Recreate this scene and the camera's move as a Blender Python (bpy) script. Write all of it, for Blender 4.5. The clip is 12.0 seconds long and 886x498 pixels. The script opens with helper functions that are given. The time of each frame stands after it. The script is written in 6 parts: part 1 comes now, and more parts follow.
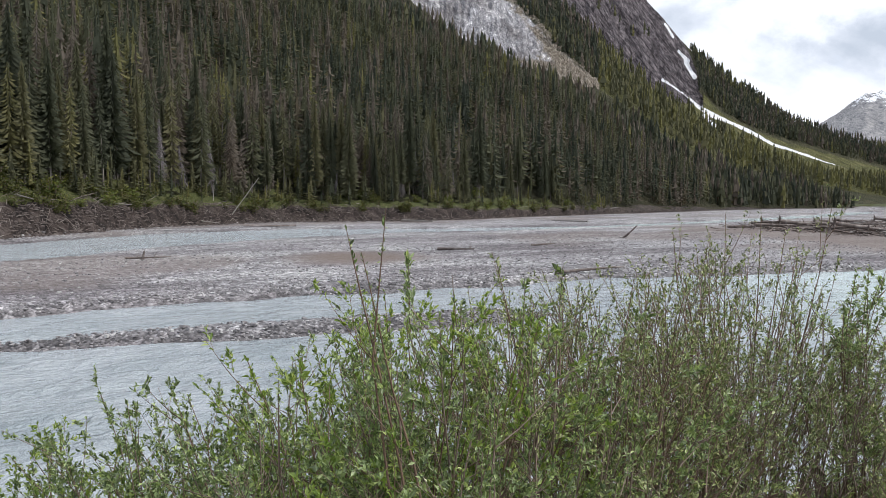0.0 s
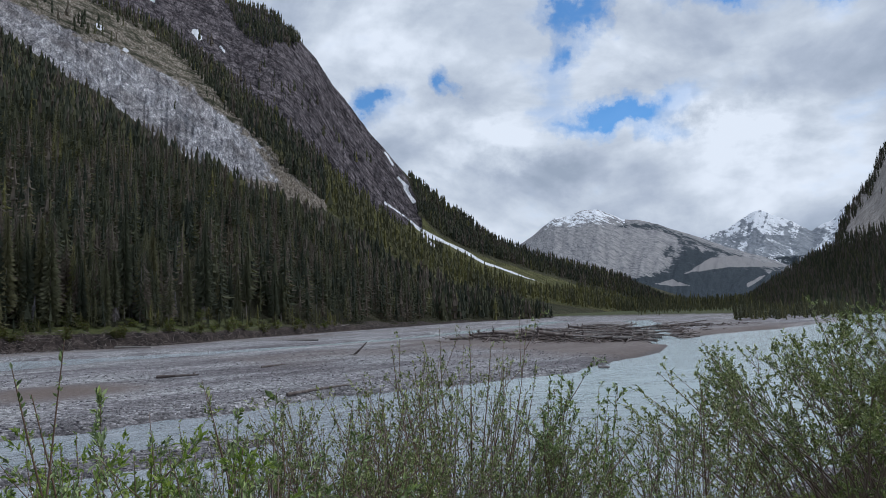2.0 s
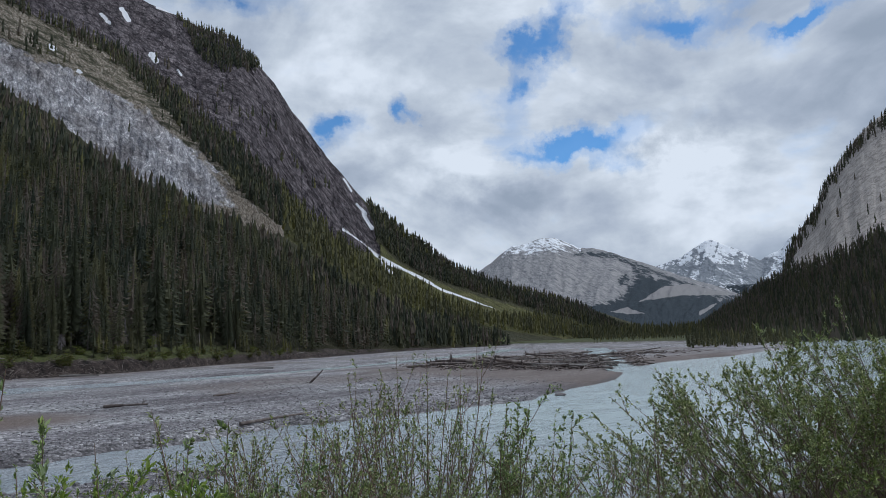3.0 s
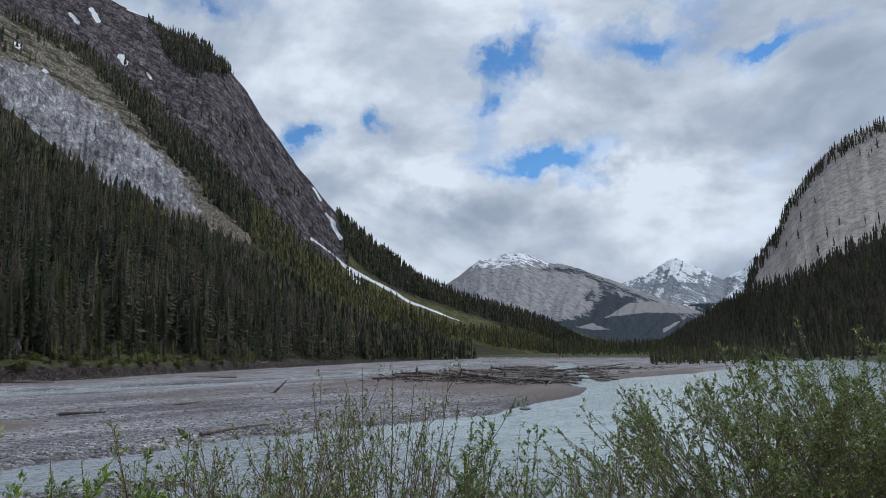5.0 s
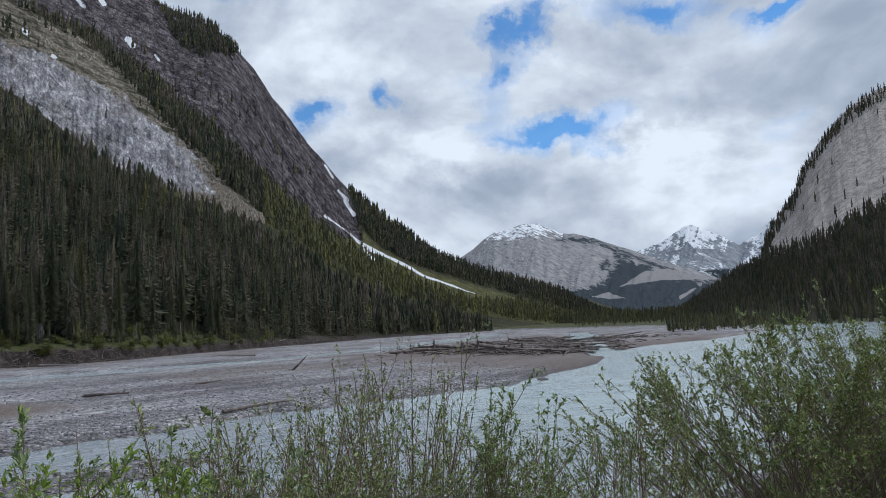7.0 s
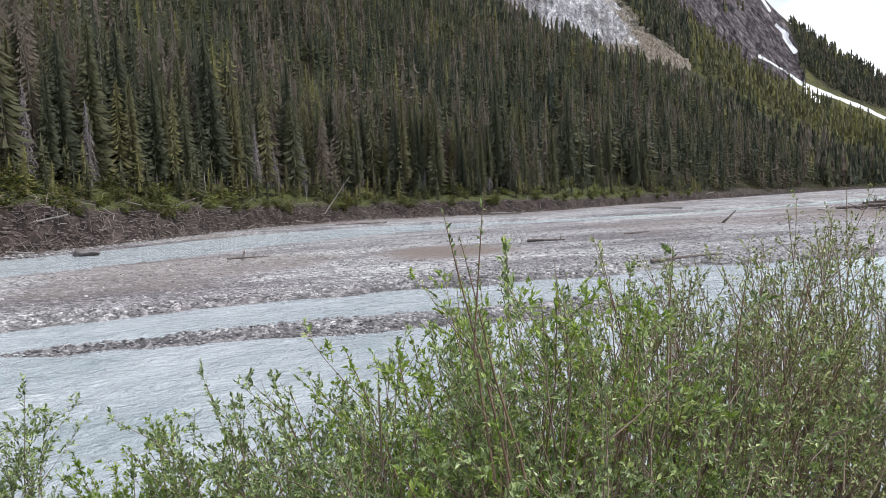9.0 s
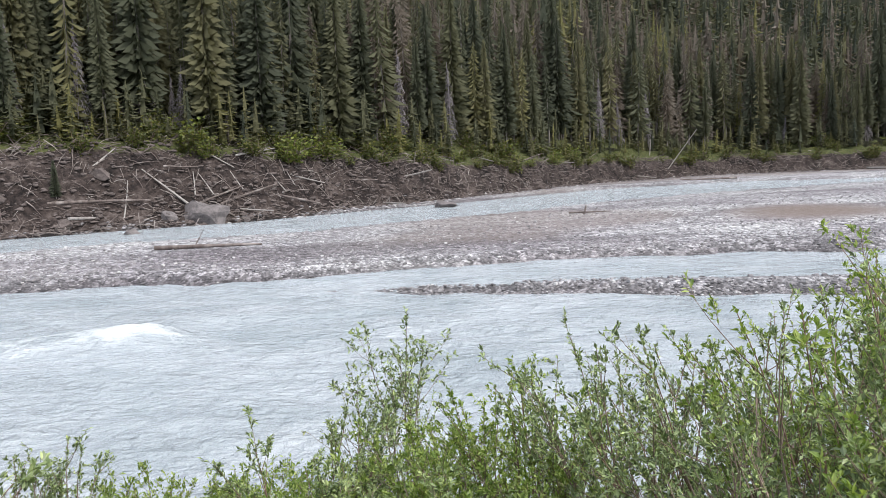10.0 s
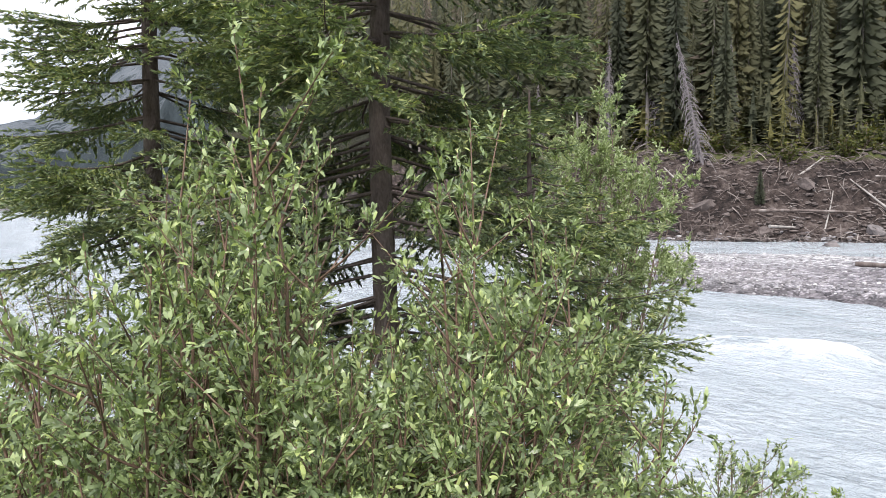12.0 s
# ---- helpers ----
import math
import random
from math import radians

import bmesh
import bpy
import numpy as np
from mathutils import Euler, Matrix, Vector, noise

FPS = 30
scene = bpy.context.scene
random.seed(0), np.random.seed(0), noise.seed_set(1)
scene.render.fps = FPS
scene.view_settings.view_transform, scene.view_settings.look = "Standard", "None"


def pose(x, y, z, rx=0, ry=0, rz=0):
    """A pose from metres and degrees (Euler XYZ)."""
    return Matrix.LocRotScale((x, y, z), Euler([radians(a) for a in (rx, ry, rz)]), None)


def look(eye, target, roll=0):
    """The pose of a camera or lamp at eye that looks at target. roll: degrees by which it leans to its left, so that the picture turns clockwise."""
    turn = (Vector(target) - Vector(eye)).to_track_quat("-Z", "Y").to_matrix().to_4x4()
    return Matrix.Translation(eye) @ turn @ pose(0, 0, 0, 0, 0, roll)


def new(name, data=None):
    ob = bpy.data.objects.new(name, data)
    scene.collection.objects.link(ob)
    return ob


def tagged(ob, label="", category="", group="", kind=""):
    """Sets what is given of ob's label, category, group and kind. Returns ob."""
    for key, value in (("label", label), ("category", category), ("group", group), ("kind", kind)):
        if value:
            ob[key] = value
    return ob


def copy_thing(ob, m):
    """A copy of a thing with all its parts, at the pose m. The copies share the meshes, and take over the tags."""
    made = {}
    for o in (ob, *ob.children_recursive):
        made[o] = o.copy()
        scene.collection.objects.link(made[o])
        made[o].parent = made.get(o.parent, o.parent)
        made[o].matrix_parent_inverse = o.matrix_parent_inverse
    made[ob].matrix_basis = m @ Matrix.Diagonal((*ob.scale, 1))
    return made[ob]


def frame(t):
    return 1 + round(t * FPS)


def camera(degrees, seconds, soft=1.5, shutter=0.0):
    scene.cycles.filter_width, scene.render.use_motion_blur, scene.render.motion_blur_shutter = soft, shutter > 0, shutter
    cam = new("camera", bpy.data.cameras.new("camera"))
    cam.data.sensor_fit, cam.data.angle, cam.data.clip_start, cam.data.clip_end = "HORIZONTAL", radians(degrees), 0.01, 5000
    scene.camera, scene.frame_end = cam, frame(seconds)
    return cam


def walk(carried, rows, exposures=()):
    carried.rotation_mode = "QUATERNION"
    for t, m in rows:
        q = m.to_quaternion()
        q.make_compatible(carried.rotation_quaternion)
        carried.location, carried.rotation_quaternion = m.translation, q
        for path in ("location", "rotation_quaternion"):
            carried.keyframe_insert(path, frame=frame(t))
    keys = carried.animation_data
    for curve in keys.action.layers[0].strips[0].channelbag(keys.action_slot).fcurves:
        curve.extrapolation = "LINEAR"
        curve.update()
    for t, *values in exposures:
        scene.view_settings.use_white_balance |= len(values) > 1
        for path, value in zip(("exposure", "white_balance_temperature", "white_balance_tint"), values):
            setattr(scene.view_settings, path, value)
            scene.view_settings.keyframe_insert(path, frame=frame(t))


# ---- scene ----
cam = camera(63.19, 12.0, 0.5)
PATH = [
    (0, pose(-0.061, 0.009, 4.100, 86.47, -0.21, 0.01)),
    (0.5, pose(-0.035, 0.019, 4.106, 88.51, 0.37, -5.74)),
    (1, pose(-0.008, 0.032, 4.110, 91.04, 1.02, -11.09)),
    (1.5, pose(0.010, 0.048, 4.109, 93.58, 1.38, -16.62)),
    (2, pose(0.013, 0.042, 4.114, 95.59, 1.77, -21.06)),
    (2.5, pose(0.014, 0.043, 4.116, 96.87, 1.88, -23.59)),
    (3, pose(0.014, 0.037, 4.114, 97.64, 1.76, -24.41)),
    (5, pose(0.009, 0.035, 4.112, 98.56, 0.70, -27.08)),
    (5.5, pose(0.011, 0.038, 4.111, 98.29, 0.96, -27.23)),
    (6, pose(0.007, 0.035, 4.113, 98.09, 1.46, -27.25)),
    (6.5, pose(0.017, 0.049, 4.107, 97.79, 2.06, -27.16)),
    (6.7, pose(0.016, 0.055, 4.110, 97.53, 2.21, -27.08)),
    (8.3, pose(-0.051, 0.023, 4.069, 89.06, 1.66, -6.28)),
    (8.5, pose(-0.065, 0.026, 4.067, 88.43, 1.80, -2.46)),
    (9, pose(-0.098, 0.109, 4.062, 86.05, 1.98, 6.98)),
    (9.5, pose(-0.150, 0.240, 4.042, 83.86, 2.48, 20.56)),
    (10, pose(-0.303, 0.236, 4.020, 83.55, 2.40, 33.51)),
    (10.5, pose(-0.413, 0.220, 3.994, 83.12, 2.12, 45.30)),
    (11, pose(-0.398, 0.200, 3.995, 82.76, 1.27, 57.69)),
    (11.5, pose(-0.387, 0.185, 3.999, 82.83, 1.07, 71.21)),
    (12, pose(-0.306, 0.049, 4.070, 85.77, 0.78, 85.32)),
]
EXPOSURES = [(0.0, 0.22, 6450, 10), (0.5, 0.04, 6350, 10), (1.0, -0.16, 6100, 10), (1.5, -0.40, 6000, 10), (2.0, -0.58, 5850, 9), (2.5, -0.66, 5850, 8), (6.7, -0.56, 5870, 8),
             (8.3, 0.1, 6200, 10), (9.0, 0.5, 6400, 10), (9.5, 0.75, 6450, 10), (10.5, 0.66, 6400, 12), (11.3, 0.8, 6450, 12), (12.0, 0.95, 6480, 13)]
walk(cam, PATH, EXPOSURES)

# ---- world, sun ----
SUN_AZ, SUN_EL = -99.0, 50.0          # bearing (left of ahead is positive) and height of the veiled sun


def bearing(az, r=1.0, z=0.0):
    a = radians(az)
    return Vector((-math.sin(a) * r, math.cos(a) * r, z))


def nd(nt, kind, **props):
    """A node with its properties; keys that begin with i_ are input sockets."""
    n = nt.nodes.new(kind)
    for k, v in props.items():
        if k.startswith("i_"):
            n.inputs[k[2:].replace("_", " ")].default_value = v
        elif k == "op":
            n.operation = v
        elif k == "blend":
            n.blend_type = v
    return n


def link(nt, a, b):
    nt.links.new(a, b)


def math_node(nt, op, a, b=None, clamp=False):
    n = nt.nodes.new("ShaderNodeMath")
    n.operation, n.use_clamp = op, clamp
    for i, v in enumerate((a, b)):
        if v is None:
            continue
        if isinstance(v, (int, float)):
            n.inputs[i].default_value = v
        else:
            link(nt, v, n.inputs[i])
    return n.outputs[0]


def vec_node(nt, op, a, b=None):
    n = nt.nodes.new("ShaderNodeVectorMath")
    n.operation = op
    for i, v in enumerate((a, b)):
        if v is None:
            continue
        if isinstance(v, (tuple, list, Vector)):
            n.inputs[i].default_value = v
        else:
            link(nt, v, n.inputs[i])
    return n


def mix_col(nt, fac, a, b, blend="MIX"):
    n = nt.nodes.new("ShaderNodeMix")
    n.data_type, n.blend_type = "RGBA", blend
    for i, v in ((0, fac), (6, a), (7, b)):
        if isinstance(v, (int, float)):
            n.inputs[i].default_value = v
        elif isinstance(v, (tuple, list)):
            n.inputs[i].default_value = (*v[:3], 1)
        else:
            link(nt, v, n.inputs[i])
    return n.outputs[2]


def ramp(nt, fac, stops, smooth=False):
    n = nt.nodes.new("ShaderNodeValToRGB")
    el = n.color_ramp.elements
    n.color_ramp.interpolation = "EASE" if smooth else "LINEAR"
    while len(el) < len(stops):
        el.new(0.5)
    for e, (p, c) in zip(el, stops):
        e.position, e.color = p, (*c, 1) if isinstance(c, (tuple, list)) else (c, c, c, 1)
    link(nt, fac, n.inputs[0])
    return n.outputs[0]


def noise_tex(nt, vec, scale, detail=4, rough=0.55, distortion=0.0):
    n = nt.nodes.new("ShaderNodeTexNoise")
    n.inputs["Scale"].default_value, n.inputs["Detail"].default_value = scale, detail
    n.inputs["Roughness"].default_value, n.inputs["Distortion"].default_value = rough, distortion
    if vec is not None:
        link(nt, vec, n.inputs["Vector"])
    return n.outputs[0]


def make_world():
    w = bpy.data.worlds.new("sky")
    scene.world = w
    w.use_nodes = True
    nt = w.node_tree
    nt.nodes.clear()
    out, bg = nd(nt, "ShaderNodeOutputWorld"), nd(nt, "ShaderNodeBackground")
    sky = nd(nt, "ShaderNodeTexSky")
    sky.sky_type, sky.sun_disc = "NISHITA", False
    sky.sun_elevation, sky.sun_rotation = radians(SUN_EL), radians(-SUN_AZ)
    sky.altitude = 1400
    d = nd(nt, "ShaderNodeTexCoord").outputs["Generated"]
    sep = nd(nt, "ShaderNodeSeparateXYZ")
    link(nt, d, sep.inputs[0])
    # the clouds: billows, wider than high
    tall_d = nd(nt, "ShaderNodeMapping")
    tall_d.inputs["Scale"].default_value = (1.0, 1.0, 1.9)
    link(nt, d, tall_d.inputs["Vector"])
    dv = tall_d.outputs[0]
    big = noise_tex(nt, dv, 3.2, 9, 0.56, 0.35)
    fine = noise_tex(nt, dv, 9.0, 7, 0.52, 0.25)
    # directions bent by turbulence, so that the openings have ragged edges
    warp = nd(nt, "ShaderNodeTexNoise", i_Scale=9.0, i_Detail=8.0, i_Roughness=0.60)
    link(nt, d, warp.inputs["Vector"])
    off = vec_node(nt, "SUBTRACT", warp.outputs["Color"], (0.5, 0.5, 0.5))
    sc = vec_node(nt, "SCALE", off.outputs[0])
    sc.inputs["Scale"].default_value = 0.19
    bent = vec_node(nt, "ADD", d, sc.outputs[0]).outputs[0]

    def blob(az, rise, wide, tall, tilt, power):
        """A soft oval in the sky: bearing, rise, half-width, half-height, tilt in degrees."""
        c = bearing(az, 1, rise).normalized()
        right = Vector((c.y, -c.x, 0)).normalized()
        tip = right.cross(c)
        turn = Matrix.Rotation(radians(-tilt), 3, c)
        rel = vec_node(nt, "SUBTRACT", bent, c).outputs[0]
        u = math_node(nt, "DIVIDE", vec_node(nt, "DOT_PRODUCT", rel, turn @ right).outputs["Value"], wide)
        v = math_node(nt, "DIVIDE", vec_node(nt, "DOT_PRODUCT", rel, turn @ tip).outputs["Value"], tall)
        q = math_node(nt, "ADD", math_node(nt, "MULTIPLY", u, u), math_node(nt, "MULTIPLY", v, v))
        g = math_node(nt, "MULTIPLY", math_node(nt, "POWER", 0.45, q), power)
        return math_node(nt, "MULTIPLY", g, math_node(nt, "GREATER_THAN", vec_node(nt, "DOT_PRODUCT", d, c).outputs["Value"], 0.3))

    gap = None
    for row in ((-15.7, 0.299, 0.026, 0.023, 0, 1), (-21.4, 0.333, 0.019, 0.025, 0, 1), (-32.9, 0.422, 0.025, 0.074, -35, 1.15), (-44.1, 0.436, 0.078, 0.030, 0, 1.2),
                (-53.7, 0.410, 0.042, 0.016, 20, 1.15), (-34.6, 0.265, 0.074, 0.026, -4, 1.2), (-7.6, 0.481, 0.065, 0.021, 0, 0.8), (-30.6, 0.313, 0.035, 0.078, 0, 0.45),
                (60, 0.8, 0.3, 0.2, 0, 1), (150, 0.6, 0.3, 0.15, 0, 1)):
        g = blob(*row)
        gap = g if gap is None else math_node(nt, "MAXIMUM", gap, g)
    clear = math_node(nt, "ADD", gap, math_node(nt, "MULTIPLY", math_node(nt, "SUBTRACT", fine, 0.52), 1.6), True)
    clear = ramp(nt, clear, ((0.10, 0.0), (0.5, 0.34), (1.0, 0.9)), True)
    # white billows and grey bases
    tone = math_node(nt, "ADD", math_node(nt, "MULTIPLY", big, 0.72), math_node(nt, "MULTIPLY", fine, 0.28))
    for row in ((-13.1, 0.404, 0.098, 0.099, 0, 0.5), (-24.5, 0.232, 0.102, 0.039, 0, 0.9), (-43.1, 0.250, 0.097, 0.026, 20, 0.8), (-45.7, 0.149, 0.189, 0.045, 0, 0.4), (-29.5, 0.198, 0.086, 0.031, 0, -0.75),
                (-46.2, 0.295, 0.218, 0.034, 0, -0.5), (-20.0, 0.236, 0.077, 0.039, 0, -0.2), (-56.1, 0.308, 0.105, 0.031, 0, 0.3), (-56.6, 0.197, 0.077, 0.041, 0, -0.1)):
        tone = math_node(nt, "ADD", tone, math_node(nt, "MULTIPLY", blob(*row), 0.16))
    cloud = ramp(nt, tone, ((0.37, (0.44, 0.51, 0.62)), (0.45, (0.64, 0.70, 0.81)), (0.52, (0.90, 0.95, 1.02)), (0.60, (1.29, 1.32, 1.37))))
    low = ramp(nt, sep.outputs[2], ((0.02, (0.95, 0.97, 1.0)), (0.20, (0.80, 0.83, 0.88))), True)
    cloud = mix_col(nt, 0.2, cloud, low)
    blue = mix_col(nt, 1.0, sky.outputs[0], (SKY_GAIN * 0.46, SKY_GAIN * 1.0, SKY_GAIN * 1.35), "MULTIPLY")
    col = mix_col(nt, clear, cloud, blue)
    link(nt, col, bg.inputs[0])
    bg.inputs[1].default_value = 1.0
    link(nt, bg.outputs[0], out.inputs[0])


SKY_GAIN = 0.14
make_world()

sun = new("sun", bpy.data.lights.new("sun", "SUN"))
sun.data.energy, sun.data.angle, sun.data.color = 2.1, radians(12), (1.0, 0.96, 0.9)
sun.matrix_world = look(bearing(SUN_AZ, math.cos(radians(SUN_EL)), math.sin(radians(SUN_EL))) * 300, (0, 0, 0))

# ---- materials ----
def material(name, rough=0.8, spec=0.3):
    m = bpy.data.materials.new(name)
    m.use_nodes = True
    nt = m.node_tree
    b = nt.nodes["Principled BSDF"]
    b.inputs["Roughness"].default_value = rough
    b.inputs["Specular IOR Level"].default_value = spec
    return m, nt, b


def place(nt, scale=(1, 1, 1)):
    t = nd(nt, "ShaderNodeTexCoord").outputs["Object"]
    if scale == (1, 1, 1):
        return t
    mp = nd(nt, "ShaderNodeMapping")
    mp.inputs["Scale"].default_value = scale
    link(nt, t, mp.inputs["Vector"])
    return mp.outputs[0]


def attr(nt, name):
    a = nt.nodes.new("ShaderNodeAttribute")
    a.attribute_name = name
    return a.outputs["Fac"]


def bump(nt, b, height, strength=0.4, dist=0.05):
    n = nd(nt, "ShaderNodeBump", i_Strength=strength, i_Distance=dist)
    link(nt, height, n.inputs["Height"])
    link(nt, n.outputs[0], b.inputs["Normal"])


def simple_mat(name, c1, c2, scale=3.0, rough=0.8, spec=0.3, relief=0.3, dist=0.02, stretch=(1, 1, 1), c3=None):
    m, nt, b = material(name, rough, spec)
    v = place(nt, stretch)
    n1, n2 = noise_tex(nt, v, scale, 5, 0.6), noise_tex(nt, v, scale * 7, 4, 0.6)
    f = ramp(nt, math_node(nt, "ADD", math_node(nt, "MULTIPLY", n1, 0.6), math_node(nt, "MULTIPLY", n2, 0.4)), ((0.36, 0.0), (0.64, 1.0)))
    col = mix_col(nt, f, c1, c2)
    if c3:
        col = mix_col(nt, ramp(nt, noise_tex(nt, v, scale * 0.35, 3), ((0.5, 0.0), (0.65, 1.0))), col, c3)
    link(nt, col, b.inputs["Base Color"])
    bump(nt, b, n2, relief, dist)
    return m


def leaf_mat(name, stops, through_col, glow=0.35, rough=0.45, attribute=None, spec=0.35):
    """Leaves or needles: colour by island (or by a per-tree value), a little light passes through."""
    m, nt, b = material(name, rough, spec)
    if attribute:
        f = attr(nt, attribute)
    else:
        f = nd(nt, "ShaderNodeNewGeometry").outputs["Random Per Island"]
    col = ramp(nt, f, stops)
    n = noise_tex(nt, place(nt), 1.3 if not attribute else 0.25, 3)
    col = mix_col(nt, math_node(nt, "MULTIPLY", n, 0.55), col, mix_col(nt, 1.0, col, (0.55, 0.6, 0.5), "MULTIPLY"))
    link(nt, col, b.inputs["Base Color"])
    tr = nd(nt, "ShaderNodeBsdfTranslucent")
    link(nt, mix_col(nt, 1.0, col, through_col, "MULTIPLY"), tr.inputs["Color"])
    mx = nd(nt, "ShaderNodeMixShader", i_Fac=glow)
    o = nt.nodes["Material Output"]
    link(nt, b.outputs[0], mx.inputs[1])
    link(nt, tr.outputs[0], mx.inputs[2])
    link(nt, mx.outputs[0], o.inputs[0])
    return m


def ground_mat():
    m, nt, b = material("river_gravel_and_soil", 0.85, 0.25)
    v = place(nt)
    grain = nd(nt, "ShaderNodeTexVoronoi", i_Scale=4.2)
    link(nt, v, grain.inputs["Vector"])
    fine = nd(nt, "ShaderNodeTexVoronoi", i_Scale=13.0)
    link(nt, v, fine.inputs["Vector"])
    tone = nd(nt, "ShaderNodeSeparateColor")
    link(nt, grain.outputs["Color"], tone.inputs[0])
    tone2 = nd(nt, "ShaderNodeSeparateColor")
    link(nt, fine.outputs["Color"], tone2.inputs[0])
    mixed = math_node(nt, "ADD", math_node(nt, "MULTIPLY", tone.outputs[0], 0.5), math_node(nt, "MULTIPLY", tone2.outputs[0], 0.5))
    gravel = ramp(nt, mixed, ((0.08, (0.075, 0.073, 0.074)), (0.38, (0.20, 0.195, 0.197)), (0.66, (0.38, 0.372, 0.374)), (0.95, (0.81, 0.80, 0.795))))
    big = noise_tex(nt, v, 0.09, 4)
    gravel = mix_col(nt, ramp(nt, big, ((0.45, 0.0), (0.6, 1.0))), gravel, mix_col(nt, 1.0, gravel, (0.86, 0.83, 0.85), "MULTIPLY"))
    lie = nd(nt, "ShaderNodeCombineXYZ")
    link(nt, math_node(nt, "MULTIPLY", vec_node(nt, "DOT_PRODUCT", v, (0.8, 0.6, 0)).outputs["Value"], 0.22), lie.inputs[0])
    link(nt, vec_node(nt, "DOT_PRODUCT", v, (-0.6, 0.8, 0)).outputs["Value"], lie.inputs[1])
    bands = ramp(nt, noise_tex(nt, lie.outputs[0], 0.16, 5, 0.6, 0.5), ((0.38, (0.55, 0.52, 0.54)), (0.48, (0.86, 0.85, 0.87)), (0.60, (1.15, 1.15, 1.15))))
    gravel = mix_col(nt, 1.0, gravel, bands, "MULTIPLY")
    sand = ramp(nt, noise_tex(nt, v, 2.5, 5), ((0.3, (0.135, 0.105, 0.092)), (0.7, (0.215, 0.172, 0.152))))
    col = mix_col(nt, attr(nt, "sand"), gravel, sand)
    dirt_n = math_node(nt, "ADD", math_node(nt, "MULTIPLY", noise_tex(nt, v, 0.42, 9, 0.68, 0.6), 0.88), math_node(nt, "MULTIPLY", tone.outputs[0], 0.12))
    dirt = ramp(nt, dirt_n, ((0.36, (0.008, 0.006, 0.0055)), (0.46, (0.026, 0.019, 0.017)), (0.56, (0.056, 0.042, 0.037)), (0.70, (0.14, 0.115, 0.105))))
    col = mix_col(nt, attr(nt, "dirt"), col, dirt)
    grass = ramp(nt, noise_tex(nt, v, 3.0, 6), ((0.3, (0.03, 0.036, 0.012)), (0.55, (0.068, 0.078, 0.024)), (0.75, (0.13, 0.11, 0.06))))
    g = ramp(nt, math_node(nt, "ADD", attr(nt, "grass"), math_node(nt, "MULTIPLY", math_node(nt, "SUBTRACT", noise_tex(nt, v, 1.4, 5), 0.5), 0.8)), ((0.4, 0.0), (0.6, 1.0)))
    col = mix_col(nt, g, col, grass)
    damp = attr(nt, "damp")
    col = mix_col(nt, damp, col, mix_col(nt, 1.0, col, (0.42, 0.40, 0.40), "MULTIPLY"))
    link(nt, col, b.inputs["Base Color"])
    link(nt, math_node(nt, "SUBTRACT", 0.88, math_node(nt, "MULTIPLY", damp, 0.35)), b.inputs["Roughness"])
    h = math_node(nt, "ADD", math_node(nt, "MULTIPLY", grain.outputs["Distance"], -1.0), math_node(nt, "MULTIPLY", fine.outputs["Distance"], -0.4))
    bump(nt, b, h, 0.7, 0.12)
    return m


def water_mat():
    m, nt, b = material("milky_glacial_water", 0.12, 0.5)
    b.inputs["IOR"].default_value = 1.33
    v = place(nt)
    # streaks run with the current
    flow = nd(nt, "ShaderNodeCombineXYZ")
    link(nt, math_node(nt, "MULTIPLY", vec_node(nt, "DOT_PRODUCT", v, (0.85, 0.52, 0)).outputs["Value"], 0.75), flow.inputs[0])
    link(nt, math_node(nt, "MULTIPLY", vec_node(nt, "DOT_PRODUCT", v, (-0.52, 0.85, 0)).outputs["Value"], 1.1), flow.inputs[1])
    s = flow.outputs[0]
    n1, n2, n3 = noise_tex(nt, s, 0.35, 4, 0.6, 0.6), noise_tex(nt, s, 1.5, 5, 0.6, 0.5), noise_tex(nt, s, 5.5, 4, 0.6, 0.3)
    col = ramp(nt, n1, ((0.3, (0.33, 0.375, 0.40)), (0.7, (0.48, 0.515, 0.545))))
    calm = attr(nt, "calm")
    col = mix_col(nt, calm, col, mix_col(nt, n1, (0.44, 0.53, 0.53), (0.56, 0.645, 0.64)))
    foam = attr(nt, "foam")
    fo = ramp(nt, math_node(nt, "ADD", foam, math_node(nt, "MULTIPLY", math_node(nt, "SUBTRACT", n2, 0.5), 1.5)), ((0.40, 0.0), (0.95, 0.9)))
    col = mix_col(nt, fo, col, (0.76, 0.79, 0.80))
    link(nt, col, b.inputs["Base Color"])
    link(nt, math_node(nt, "ADD", math_node(nt, "MULTIPLY", fo, 0.5), 0.12), b.inputs["Roughness"])
    h = math_node(nt, "ADD", math_node(nt, "MULTIPLY", n2, 1.0), math_node(nt, "MULTIPLY", n3, 0.5))
    h = math_node(nt, "MULTIPLY", h, math_node(nt, "SUBTRACT", 1.0, math_node(nt, "MULTIPLY", calm, 0.72)))
    bump(nt, b, h, 1.0, 0.30)
    return m


